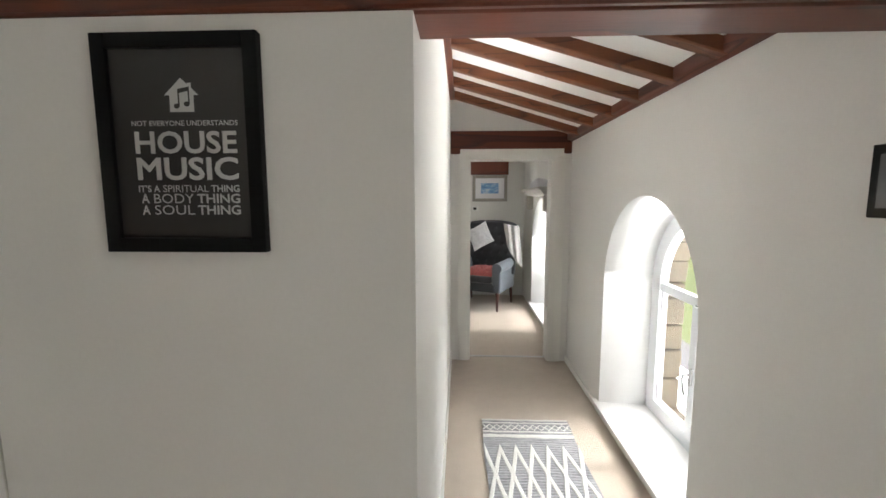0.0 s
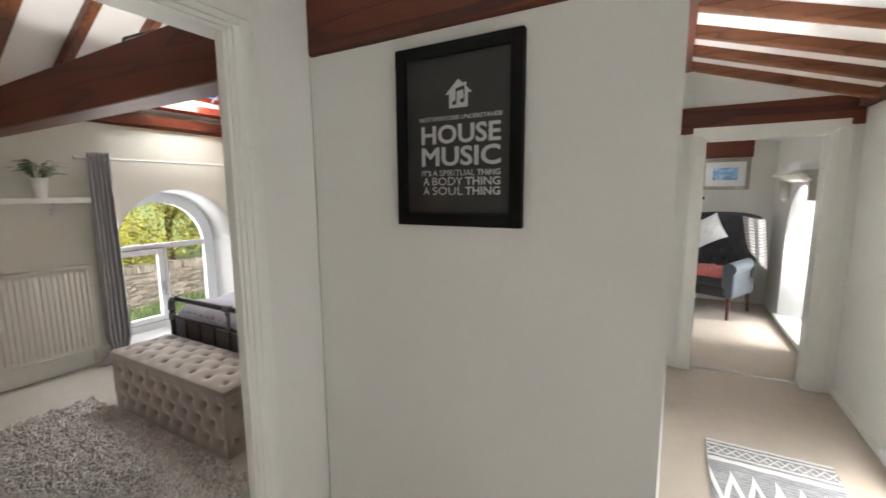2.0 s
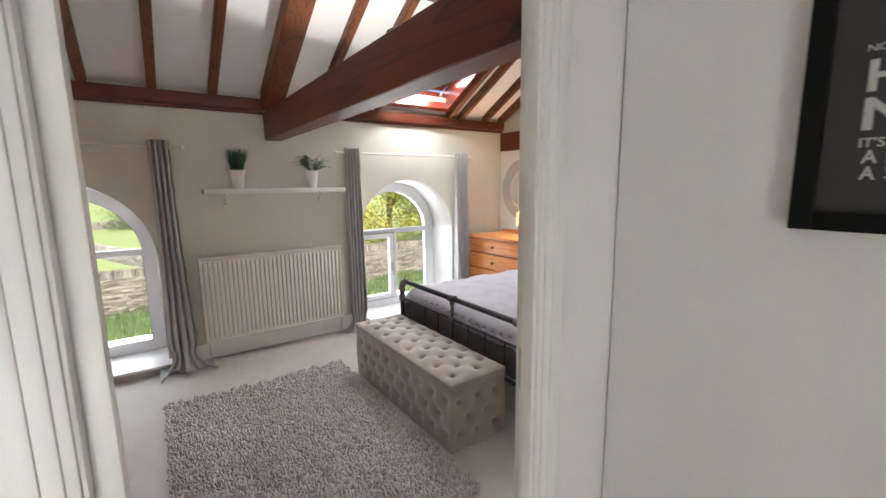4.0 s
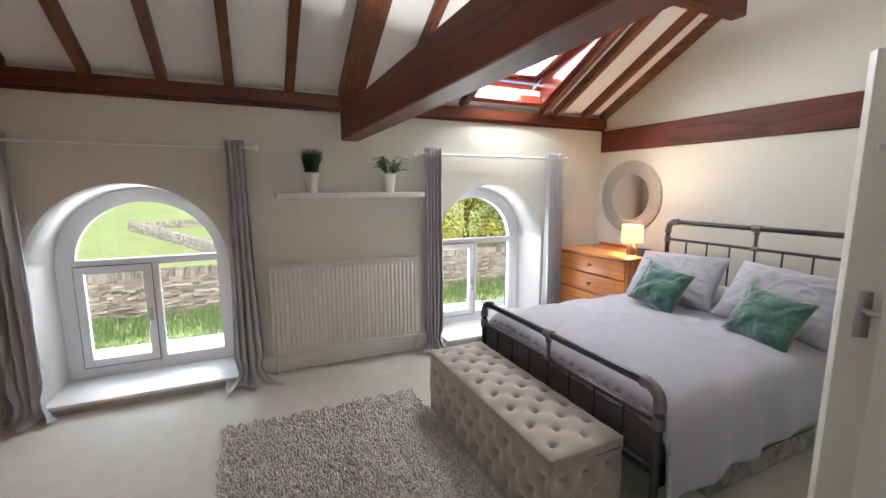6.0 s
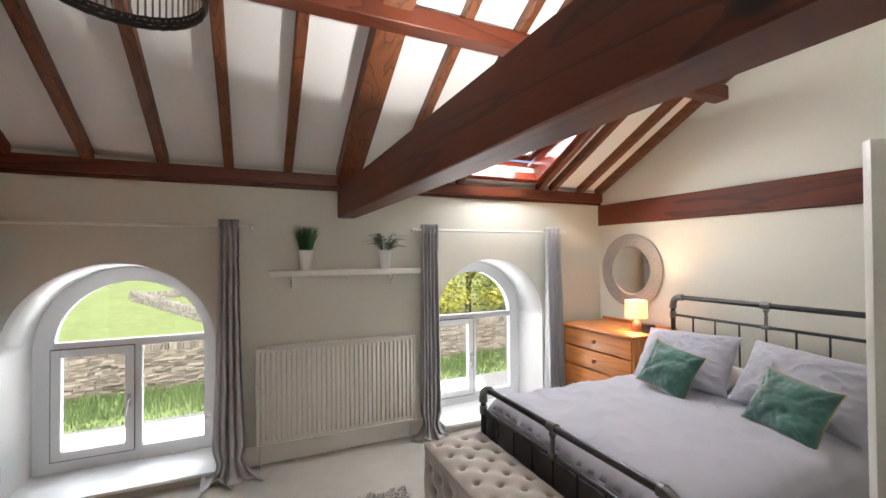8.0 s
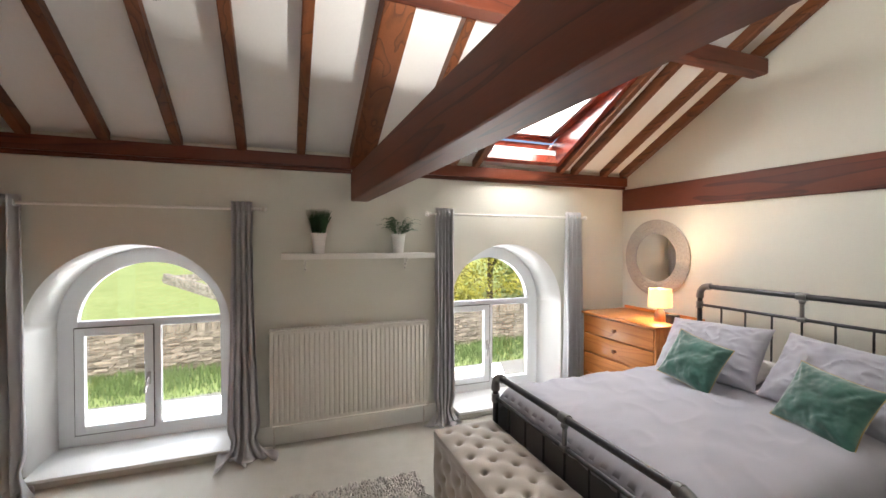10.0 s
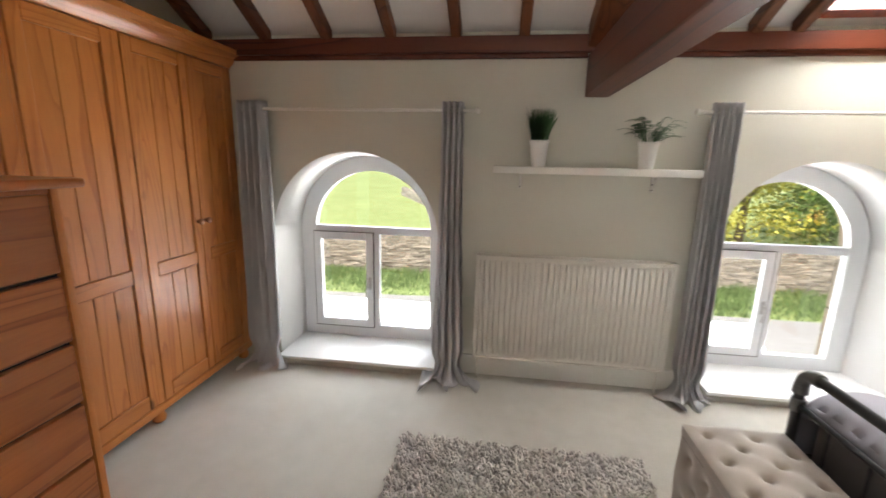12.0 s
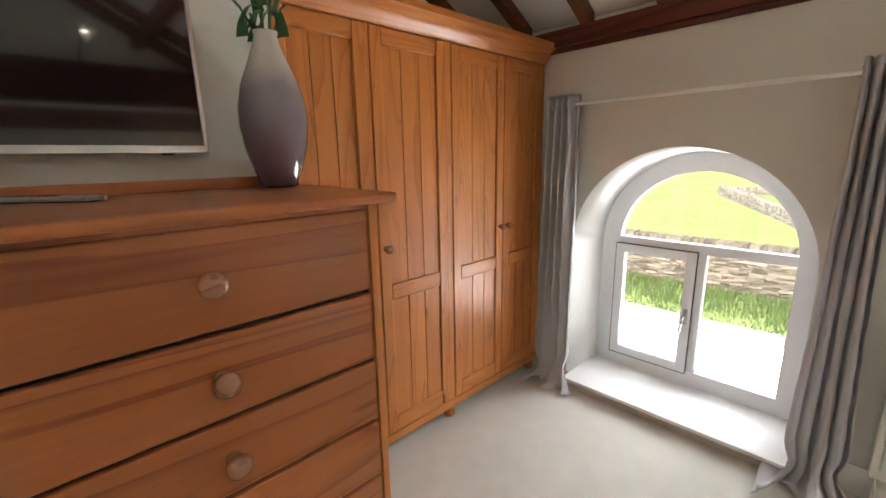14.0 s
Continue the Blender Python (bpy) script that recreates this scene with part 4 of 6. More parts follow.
def bed():
    b = thing("bed", ((BX0 + BX1) / 2, (HB_Y + FB_Y) / 2, 0), "gunmetal tubular bed frame with spindled head and foot", "bed")
    mid = (BX0 + BX1) / 2

    def end(y, z, low, post_r, kind, spindle_low):
        r = 0.07
        g = part(kind, tube([(BX0 + r, y, z), (BX1 - r, y, z)], 0.020, 14), PIPE, b)
        for x, s in ((BX0, 1), (BX1, -1)):
            part("post", rod((x, y, 0.0), (x, y, z - r), 0.019, sides=14), PIPE, b)
            pts = [(x + s * (r - r * math.cos(a)), y, z - r + r * math.sin(a)) for a in [math.pi / 2 * k / 7 for k in range(8)]]
            part("elbow", tube(pts, 0.027, 14), JOINT, g, "pewter elbow joint")
            part("collar", rod((x, y, z - r - 0.03), (x, y, z - r + 0.006), 0.029, sides=16), JOINT, g)
            part("collar", rod((x + s * (r - 0.006), y, z), (x + s * (r + 0.022), y, z), 0.029, sides=16), JOINT, g)
            part("tee_joint", rod((x, y, low - 0.028), (x, y, low + 0.028), 0.027, sides=16), JOINT, g)
        part("lower_rail", rod((BX0, y, low), (BX1, y, low), 0.012, sides=10), PIPE, g)
        bm = rod((mid - 0.03, y, z), (mid + 0.03, y, z), 0.027, sides=16)
        rod((mid - 0.024, y, low), (mid + 0.024, y, low), 0.019, sides=14, bm=bm)
        rod((mid, y, low), (mid, y, z), 0.013, sides=12, bm=bm)
        ball((mid, y, z - 0.035), 0.021, bm)
        part("middle_joint", bm, JOINT, g)
        for k in range(1, 8):
            x = BX0 + (BX1 - BX0) * k / 8
            part("spindle", rod((x, y, spindle_low), (x, y, low), 0.007, sides=8), PIPE, g)
    end(HB_Y, 1.262, 1.105, 0.02, "headboard_rail", 0.45)
    end(FB_Y, 0.728, 0.575, 0.02, "footboard_rail", 0.33)
    for x in (BX0 + 0.01, BX1 - 0.01):
        part("side_rail", box(x - 0.015, x + 0.015, FB_Y, HB_Y, 0.26, 0.34, 0.004), PIPE, b)
    part("foot_bar", rod((BX0, FB_Y, 0.33), (BX1, FB_Y, 0.33), 0.012, sides=10), PIPE, b)


bed()
m = solid("mattress", box(BX0 + 0.03, BX1 - 0.03, FB_Y + 0.060, HB_Y - 0.03, 0.30, 0.585, 0.045, segments=4), BASEF, "dark grey cloth mattress on the bed frame", "mattress")


def duvet():
    def at(u, v):
        x = BX0 - 0.035 + (BX1 - BX0 + 0.07) * u
        y = FB_Y + 0.030 + (HB_Y - 0.12 - FB_Y - 0.030) * v
        e = min(u, 1 - u) * (BX1 - BX0 + 0.07)
        f = v * (HB_Y - FB_Y)
        z = 0.675
        drop = math.exp(-e / 0.045)
        z -= 0.10 * drop
        z -= 0.085 * math.exp(-f / 0.05)
        n = noise.noise(Vector((x * 2.2, y * 2.2, 1.7))) * 0.016 + noise.noise(Vector((x * 7, y * 5, 0.4))) * 0.009
        n += 0.009 * (1 - abs(noise.noise(Vector((x * 4 + y * 3, y * 3.5 - x, 5.0)))) * 2) ** 3
        n += 0.0015 * noise.noise(Vector((x * 26, y * 9, 2.0))) * math.exp(-f / 0.25)
        n += 0.005 * noise.noise(Vector((x * 30 + y * 9, y * 14, 3.0))) * math.exp(-max(0, v - 0.0) * 0) * max(0.0, v - 0.55) * 2
        # soft creases running from the foot and the sides
        n += 0.0018 * math.sin(x * 75 + 3 * noise.noise(Vector((x * 6, y * 6, 0)))) * math.exp(-f / 0.09)
        n += 0.008 * math.sin(y * 17 + 4 * noise.noise(Vector((x * 3, y * 2, 0)))) * math.exp(-e / 0.25)
        return Vector((x, y, z + n))
    bm = sheet(200, 110, at)
    # the overhang on both long sides and the foot

    def side(xs, sgn):
        def place(u, v):
            y = FB_Y + 0.030 + (HB_Y - 0.12 - FB_Y - 0.030) * u
            top = at(0 if sgn < 0 else 1, u)
            z = top.z - 0.30 * v * (1 + 0.10 * math.sin(y * 4))
            fold = 0.016 * v * math.sin(y * 16 + 2 * math.sin(y * 5)) + 0.03 * math.sin(v * math.pi * 0.5)
            return Vector((xs + sgn * fold, y, z))
        sheet(110, 14, place, bm)
    side(BX0 - 0.035, -1)
    side(BX1 + 0.035, 1)
    foot = lambda u, v: Vector((at(u, 0).x, FB_Y + 0.030 - 0.012 * math.sin(v * 3) + 0.004 * math.sin(u * 60), at(u, 0).z - 0.06 * v))
    sheet(200, 6, foot, bm)
    bmesh.ops.remove_doubles(bm, verts=bm.verts, dist=0.003)
    bmesh.ops.recalc_face_normals(bm, faces=bm.faces[:])
    d = solid("duvet", bm, DUVET, "smooth lilac-grey cotton duvet with soft creases", "duvet")
    sol = d.modifiers.new("thickness", "SOLIDIFY")
    sol.thickness, sol.offset = 0.02, -1
    return d


duvet()
bagm = plain("grey_white_marbled_cloth", (0.30, 0.30, 0.30), 0.8, vary=0.75, scale=9, fine=30)
t = thing("storage_bag", (-2.1, 2.9, 0), "grey and white patterned storage bag under the bed", "bag")
part("bag", box(-2.45, -1.97, 2.35, 3.35, 0.0, 0.20, 0.03, segments=3), bagm, t)
part("zip", tube([(-1.968, 2.4, 0.15), (-1.966, 2.9, 0.155), (-1.968, 3.3, 0.15)], 0.004, 6), BLACKP, t)


def pillow(name, m, w, h, thick, material, label, piping=None, seed=1, flange=0.0):
    """A stuffed cushion: pinched corners, full middle, wrinkles towards the seams. Lies in its own x-y plane."""
    rnd = random.Random(seed)
    o = Vector((rnd.uniform(0, 9), rnd.uniform(0, 9), rnd.uniform(0, 9)))

    def surf(sgn):
        def at(u, v):
            a, b = 2 * u - 1, 2 * v - 1
            puff = max(0.0, (1 - abs(a) ** 2.6)) ** 0.55 * max(0.0, (1 - abs(b) ** 2.6)) ** 0.55
            sx = 1 - 0.07 * (1 - b * b) * abs(a) ** 3
            sy = 1 - 0.07 * (1 - a * a) * abs(b) ** 3
            edge = 1 - puff
            n = noise.noise(o + Vector((a * 2.2, b * 2.2, sgn))) * 0.14 + noise.noise(o + Vector((a * 7, b * 7, sgn))) * 0.10 * (0.3 + edge)
            n += 0.06 * math.sin(9 * (a + b) + 4 * noise.noise(o + Vector((a, b, 0)))) * edge
            for ca, cb in ((-1, -1), (1, -1), (-1, 1), (1, 1)):
                d, g = math.hypot(a - ca, b - cb), math.atan2(b - cb, a - ca)
                n += 0.10 * math.sin(11 * g + 3 * noise.noise(o + Vector((a * 2, b * 2, ca + cb)))) * math.exp(-1.5 * d) * min(1.0, d * 2)
            n += (0.03 if piping else 0.08) * (1 - abs(2 * noise.noise(o + Vector((a * 2.6 + b, b * 3.4 - a, 3 * sgn))))) ** 4
            z = sgn * thick / 2 * puff * (1 + 1.5 * n)
            return Vector((a * w / 2 * sx, b * h / 2 * sy, z + 0.012 * noise.noise(o + Vector((a * 1.4, b * 1.4, 7)))))
        return at
    t = new(name)
    t.matrix_world = m
    t.empty_display_size = 0.05
    ORIGIN[t.name] = Vector((0, 0, 0))
    tagged(t, label, "cushion" if piping else "pillow", "cushions on the bed" if piping else "pillows on the bed")
    bm = sheet(64, 48, surf(1))
    sheet(64, 48, surf(-1), bm)
    bmesh.ops.remove_doubles(bm, verts=bm.verts, dist=0.0025)
    bmesh.ops.recalc_face_normals(bm, faces=bm.faces[:])
    part("cover", bm, material, t)
    if piping:
        f = surf(1)
        ring = [f(k / 20, 0) for k in range(20)] + [f(1, k / 20) for k in range(20)] + [f(1 - k / 20, 1) for k in range(20)] + [f(0, 1 - k / 20) for k in range(21)]
        part("piping", tube(ring, 0.003, 6), piping, t, "thin gold piping")
    return t


def leaning(x, y, z, tilt, yaw=0, roll=0):
    """Upright cushion that leans back towards the headboard."""
    return Matrix.Translation((x, y, z)) @ Euler((radians(90 - tilt), 0, radians(yaw))).to_matrix().to_4x4() @ pose(0, 0, 0, 0, 0, roll)


for x in (-3.00, -2.28):
    pillow("pillow", Matrix.Translation((x, 3.50, 0.735)) @ pose(0, 0, 0, 9, 0, 0), 0.68, 0.46, 0.15, WHITEC, "white cotton pillow lying flat at the headboard", seed=int(-x * 10))
pillow("pillow", leaning(-2.98, 3.37, 0.855, 36, 4, 3), 0.70, 0.46, 0.20, DUVET, "lilac-grey cotton pillow propped on the bed", seed=4)
pillow("pillow", leaning(-2.24, 3.37, 0.855, 36, -3, -3), 0.70, 0.46, 0.20, DUVET, "lilac-grey cotton pillow propped beside another", seed=6)
pillow("cushion", leaning(-2.88, 3.08, 0.835, 30, 10, -13), 0.365, 0.340, 0.14, GREENV, "green velvet cushion with gold piping on the bed", PIPING, 8)
pillow("cushion", leaning(-2.15, 3.06, 0.815, 30, -2, -9), 0.380, 0.335, 0.14, GREENV, "green velvet cushion with gold piping in front of a pillow", PIPING, 9)


# pine chest beside the bed
def knob(bm, p, d, r=0.018):
    m = Matrix.Translation(p) @ Vector(d).to_track_quat("Z", "Y").to_matrix().to_4x4()
    k = r / 0.018
    return lathe([(0.012 * k, 0.0), (0.010 * k, 0.012 * k), (0.014 * k, 0.016 * k), (0.0185 * k, 0.022 * k), (0.0195 * k, 0.027 * k), (0.0180 * k, 0.033 * k), (0.0135 * k, 0.038 * k), (0.007 * k, 0.0405 * k), (0.001 * k, 0.041 * k)], m, 18, bm)


def pine_chest():
    x0, x1, y0, y1, zt = -4.33, -3.45, 3.38, 3.94, 0.93
    c = thing("chest_of_drawers", ((x0 + x1) / 2, (y0 + y1) / 2, 0), "orange pine chest of drawers with small knobs beside the bed", "chest of drawers")
    part("top", box(x0 - 0.012, x1 + 0.012, y0 - 0.015, y1 + 0.005, zt - 0.025, zt, 0.007), PINE_X, c)
    for x in (x0, x1 - 0.02):
        part("side_panel", box(x, x + 0.02, y0 + 0.008, y1, 0.0, zt - 0.025, 0.003), PINE_Z, c)
    part("back_panel", box(x0 + 0.02, x1 - 0.02, y1 - 0.012, y1 - 0.002, 0.03, zt - 0.025), PINE_X, c)
    part("upstand", box(x0 - 0.01, x1 + 0.01, y1 - 0.012, y1 + 0.004, zt, zt + 0.03, 0.004), PINE_X, c)
    part("plinth", box(x0 + 0.02, x1 - 0.02, y0 + 0.03, y0 + 0.05, 0.0, 0.075), PINE_X, c)
    z, hs = zt - 0.03, (0.185, 0.19, 0.20, 0.21)
    for h in hs:
        d = part("drawer", box(x0 + 0.023, x1 - 0.023, y0, y0 + 0.42, z - h + 0.008, z - 0.004, 0.006), PINE_X, c)
        part("knob", knob(None, ((x0 + x1) / 2, y0, z - h / 2), (0, -1, 0), 0.017), PLAINW, d)
        z -= h


pine_chest()


def table_lamp(x, y, z, label):
    t = thing("table_lamp", (x, y, z), label, "lamp", "lit bedside lamps")
    m = Matrix.Translation((x, y, z))
    part("base", lathe([(0.045, 0.0), (0.047, 0.006), (0.047, 0.055), (0.040, 0.075), (0.022, 0.105), (0.018, 0.115)], m, 28), plain("rose_copper_lamp_base", (0.42, 0.24, 0.19), 0.3, 0.6, vary=0.1), t)
    part("neck", lathe([(0.012, 0.115), (0.012, 0.15)], m, 14), STEEL, t)
    sh = part("shade", lathe([(0.098, 0.125), (0.095, 0.285), (0.092, 0.285), (0.095, 0.125), (0.098, 0.125)], m, 40, caps=False), SHADE, t, "glowing cream drum shade")
    part("bulb", ball((x, y, z + 0.195), 0.022), glow("warm_bulb", (1.0, 0.62, 0.28), 60), t)
    lamp("lamp_light", "POINT", Matrix.Translation((x, y, z + 0.20)), 22.0, (1.0, 0.62, 0.32), radius=0.03)
    return t


SHADE, n_, l_, p_ = nodes_of("lit_cream_shade")
p_.inputs["Base Color"].default_value = (0.85, 0.72, 0.52, 1)
p_.inputs["Roughness"].default_value = 0.9
tr = n_.new("ShaderNodeBsdfTranslucent")
tr.inputs["Color"].default_value = (0.95, 0.85, 0.68, 1)
mx = n_.new("ShaderNodeMixShader")
mx.inputs[0].default_value = 0.6
l_.new(p_.outputs[0], mx.inputs[1])
l_.new(tr.outputs[0], mx.inputs[2])
l_.new(mx.outputs[0], n_["Material Output"].inputs[0])
table_lamp(-3.64, 3.64, 0.93, "small lamp with copper base and glowing cream shade on the chest")

c = thing("alarm_clock", (-3.51, 3.64, 0.93), "small black cube clock on the pine chest", "clock")
part("body", box(-3.555, -3.47, 3.61, 3.68, 0.93, 1.008, 0.006), BLACKP, c)
part("face", box(-3.547, -3.478, 3.6075, 3.6105, 0.94, 1.0, 0.001), plain("dark_grey_face", (0.04, 0.04, 0.045), 0.15, vary=0.1), c, "dark grey glossy face")


def round_mirror():
    x, z, y, r0, r1 = -4.03, 1.47, NORTH - 0.004, 0.24, 0.382
    t = thing("round_mirror", (x, NORTH, z), "round mirror with a wide woven silver-grey rim on the wall", "mirror")
    m = Matrix.Translation((x, y, z)) @ pose(0, 0, 0, 90, 0, 0)
    mm, n, l, p = nodes_of("mirror_silver")
    p.inputs["Metallic"].default_value, p.inputs["Roughness"].default_value = 1.0, 0.01
    p.inputs["Base Color"].default_value = (0.9, 0.9, 0.9, 1)
    part("mirror_glass", lathe([(0.0005, 0.012), (r0, 0.012)], m, 48, caps=False), mm, t, smooth=False)
    rim = plain("silvered_mosaic_rim", (0.42, 0.39, 0.35), 0.4, 0.3, vary=0.2, scale=60, fine=200, bump=0.3)
    part("rim", lathe([(r1, 0.0), (r1, 0.016), (r1 - 0.015, 0.022), (r0 + 0.015, 0.022), (r0, 0.016), (r0, 0.005)], m, 64), rim, t)
    bm = bmesh.new()
    for ring in range(4):
        rr = r0 + 0.024 + ring * 0.031
        cnt = int(2 * math.pi * rr / 0.030)
        for k in range(cnt):
            a = 2 * math.pi * (k + 0.5 * (ring % 2)) / cnt
            own = box(-0.0125, 0.0125, -0.0125, 0.0125, 0.0, 0.006, 0.003, segments=1)
            bmesh.ops.transform(own, verts=own.verts, matrix=m @ Matrix.Rotation(a, 4, "Z") @ Matrix.Translation((rr, 0, 0.0205)) @ Matrix.Rotation(0.18 * math.sin(k * 2.1), 4, "Y"))
            into(bm, own)
    part("mosaic", bm, rim, t, "small raised silver-grey mosaic pieces")


round_mirror()


# wardrobe
def panel_door(x0, x1, z0, z1, yf, parent, split, handle_side, knob_z):
    """Framed door with tongue-and-groove boards, front towards +y. x0 < x1."""
    st = 0.063
    d = part("door", bmesh_join([(x0, x0 + st, yf - 0.022, yf, z0, z1), (x1 - st, x1, yf - 0.022, yf, z0, z1)], 0.004), PINE_Z, parent)
    for za, zb in ((z0, z0 + 0.09), (z1 - 0.075, z1), (split - 0.04, split + 0.04)):
        part("rail", box(x0 + st, x1 - st, yf - 0.022, yf - 0.001, za, zb, 0.004, segments=1), PINE_X, d)
    n = 3
    w = (x1 - x0 - 2 * st) / n
    for za, zb in ((z0 + 0.09, split - 0.04), (split + 0.04, z1 - 0.075)):
        for k in range(n):
            part("board", box(x0 + st + k * w + 0.001, x0 + st + (k + 1) * w - 0.001, yf - 0.02, yf - 0.011, za, zb, 0.0022, segments=1), PINE_Z, d)
    kx = x0 + 0.034 if handle_side < 0 else x1 - 0.034
    part("knob", knob(None, (kx, yf, knob_z), (0, 1, 0), 0.019), PLAINW, d)


def bmesh_join(boxes, bevel):
    bm = bmesh.new()
    for b in boxes:
        box(*b, bevel, bm, 1)
    return bm


def wardrobe():
    x0, x1, yf, yb, zt = -4.455, -2.615, -1.335, SOUTH + 0.01, 2.17
    w = thing("wardrobe", ((x0 + x1) / 2, (yf + yb) / 2, 0), "large orange pine wardrobe with four panelled doors and moulded cornice", "wardrobe")
    part("carcass", box(x0, x1, yb, yf - 0.024, 0.09, zt, 0.003), PINE_Z, w)
    doors = ((-4.43, -4.034, 1), (-4.030, -3.588, -1), (-3.545, -3.085, 1), (-3.062, -2.645, -1))
    for a0, a1, hs in doors:
        panel_door(a0, a1, 0.125, zt - 0.03, yf, w, 0.91, hs, 1.14)
    part("middle_post", box(-3.585, -3.548, yf - 0.024, yf - 0.006, 0.09, zt), PINE_Z, w)
    part("door_post", box(-3.082, -3.065, yf - 0.024, yf - 0.006, 0.09, zt), PINE_Z, w)
    part("end_post", box(x0, -4.434, yf - 0.024, yf - 0.006, 0.09, zt), PINE_Z, w)
    part("plinth", box(x0, x1, yf - 0.024, yf + 0.006, 0.075, 0.12, 0.006), PINE_X, w)
    prof = [(yf - 0.03, zt - 0.025), (yf + 0.004, zt - 0.025), (yf + 0.010, zt - 0.01), (yf + 0.030, zt + 0.005), (yf + 0.040, zt + 0.03), (yf + 0.075, zt + 0.05), (yf + 0.085, zt + 0.055), (yf + 0.085, zt + 0.085), (yf - 0.03, zt + 0.085)]
    part("cornice", prism(prof, "x", x0, x1), PINE_X, w)
    part("top_board", box(x0, x1, yb, yf - 0.03, zt, zt + 0.03), PINE_X, w)
    for x in (x0 + 0.06, -3.56, x1 - 0.06):
        for y in (yf - 0.035, yb + 0.05):
            part("bun_foot", lathe([(0.022, 0.0), (0.037, 0.015), (0.040, 0.035), (0.030, 0.06), (0.024, 0.08)], Matrix.Translation((x, y, 0)), 20), PINE_Z, w)


wardrobe()


# tall chest of drawers under the television
def tall_chest():
    x0, x1, yf, yb, zt = -2.583, -1.757, -0.625, TVY + 0.03, 1.488
    c = thing("tall_chest", ((x0 + x1) / 2, (yf + yb) / 2, 0), "tall brown pine chest of drawers with round wooden knobs", "chest of drawers")
    part("top", box(x0 - 0.05, x1 + 0.05, yb, yf + 0.038, zt - 0.026, zt, 0.010, segments=3), DRAWER, c)
    part("upstand", box(x0 - 0.01, x1 + 0.01, yb - 0.002, yb + 0.018, zt, zt + 0.035, 0.006), DRAWER, c)
    for x in (x0, x1 - 0.022):
        part("side_panel", box(x, x + 0.022, yb + 0.01, yf + 0.004, 0.0, zt - 0.026, 0.003), PINE_Z, c)
    part("back_panel", box(x0 + 0.022, x1 - 0.022, yb + 0.01, yb + 0.02, 0.02, zt - 0.026), DRAWER, c)
    # black filling paints the shadow lines between the drawer fronts
    part("gap_shade", box(x0 + 0.022, x1 - 0.022, yb + 0.02, yf - 0.02, 0.06, zt - 0.028), BLACKP, c, "black block that puts shade into the gaps behind the drawer fronts")
    part("plinth", box(x0 + 0.022, x1 - 0.022, yf - 0.02, yf, 0.0, 0.07), DRAWER, c)
    part("top_rail", box(x0 + 0.022, x1 - 0.022, yf - 0.02, yf - 0.003, 1.4475, 1.463), DRAWER, c)
    tops = (1.447, 1.218, 1.016, 0.826, 0.640, 0.445, 0.250, 0.075)
    for a, b in zip(tops, tops[1:]):
        d = part("drawer", box(x0 + 0.025, x1 - 0.025, yf - 0.025, yf, b + 0.012, a, 0.006, segments=3), DRAWER, c)
        part("knob", knob(None, ((x0 + x1) / 2 - 0.0, yf, (a + b) / 2 + 0.006), (0, 1, 0), 0.026), PLAINW, d)


tall_chest()


def vase():
    x, y, z = -2.53, -1.085, 1.488
    t = thing("vase", (x, y, z), "tall glazed vase fading from cream to mauve, with green stems", "vase")
    m, n, l, p = nodes_of("mauve_glaze")
    c = n.new("ShaderNodeTexCoord")
    s = n.new("ShaderNodeSeparateXYZ")
    l.new(c.outputs["Object"], s.inputs[0])
    nz = tex_noise(n, l, c.outputs["Object"], 7.0)
    ad = n.new("ShaderNodeMath")
    ad.operation = "MULTIPLY_ADD"
    ad.inputs[1].default_value = 0.10
    l.new(nz, ad.inputs[0])
    l.new(s.outputs[2], ad.inputs[2])
    col = ramp(n, l, ad.outputs[0], [(0.05, (0.10, 0.062, 0.08)), (0.18, (0.15, 0.105, 0.125)), (0.27, (0.20, 0.17, 0.19)), (0.35, (0.25, 0.225, 0.235)), (0.42, (0.48, 0.44, 0.39)), (0.50, (0.55, 0.52, 0.47))])
    l.new(col, p.inputs["Base Color"])
    p.inputs["Roughness"].default_value = 0.12
    p.inputs["Coat Weight"].default_value = 0.6
    relief(n, l, nz, p, 0.05, 0.002)
    prof = [(0.045, 0.0), (0.054, 0.006), (0.072, 0.06), (0.090, 0.13), (0.099, 0.20), (0.098, 0.26), (0.084, 0.33), (0.058, 0.40), (0.040, 0.45), (0.033, 0.48), (0.036, 0.495), (0.031, 0.495), (0.028, 0.47)]
    part("body", lathe([(1.05 * r, 0.95 * h) for r, h in prof], Matrix.Translation((x, y, z)), 48), m, t)
    bm = bmesh.new()
    rnd = random.Random(2)
    tips = []
    for k in range(7):
        a = k * 0.9
        tip = Vector((x + 0.05 * math.cos(a) * rnd.uniform(0.5, 1.4), y + 0.05 * math.sin(a) * rnd.uniform(0.5, 1.4), z + rnd.uniform(0.52, 0.64)))
        tube([(x + 0.012 * math.cos(a), y + 0.012 * math.sin(a), z + 0.37), (x + 0.018 * math.cos(a), y + 0.018 * math.sin(a), z + 0.45), tip], 0.0035, 6, bm)
        tips.append(tip)
    part("stems", bm, LEAFG, t, "green stems")
    bm = bmesh.new()
    for k, tip in enumerate(tips):
        for j in range(3):
            a = k + j * 2.1
            e = tip + Vector((0.07 * math.cos(a), 0.07 * math.sin(a), 0.02 - 0.03 * j))
            blade(bm, tip - Vector((0, 0, 0.04 * j)), e, (tip + e) / 2 + Vector((0, 0, 0.03)), 0.018, 5)
    part("leaves", bm, LEAFG, t, "dark green leaves")


vase()


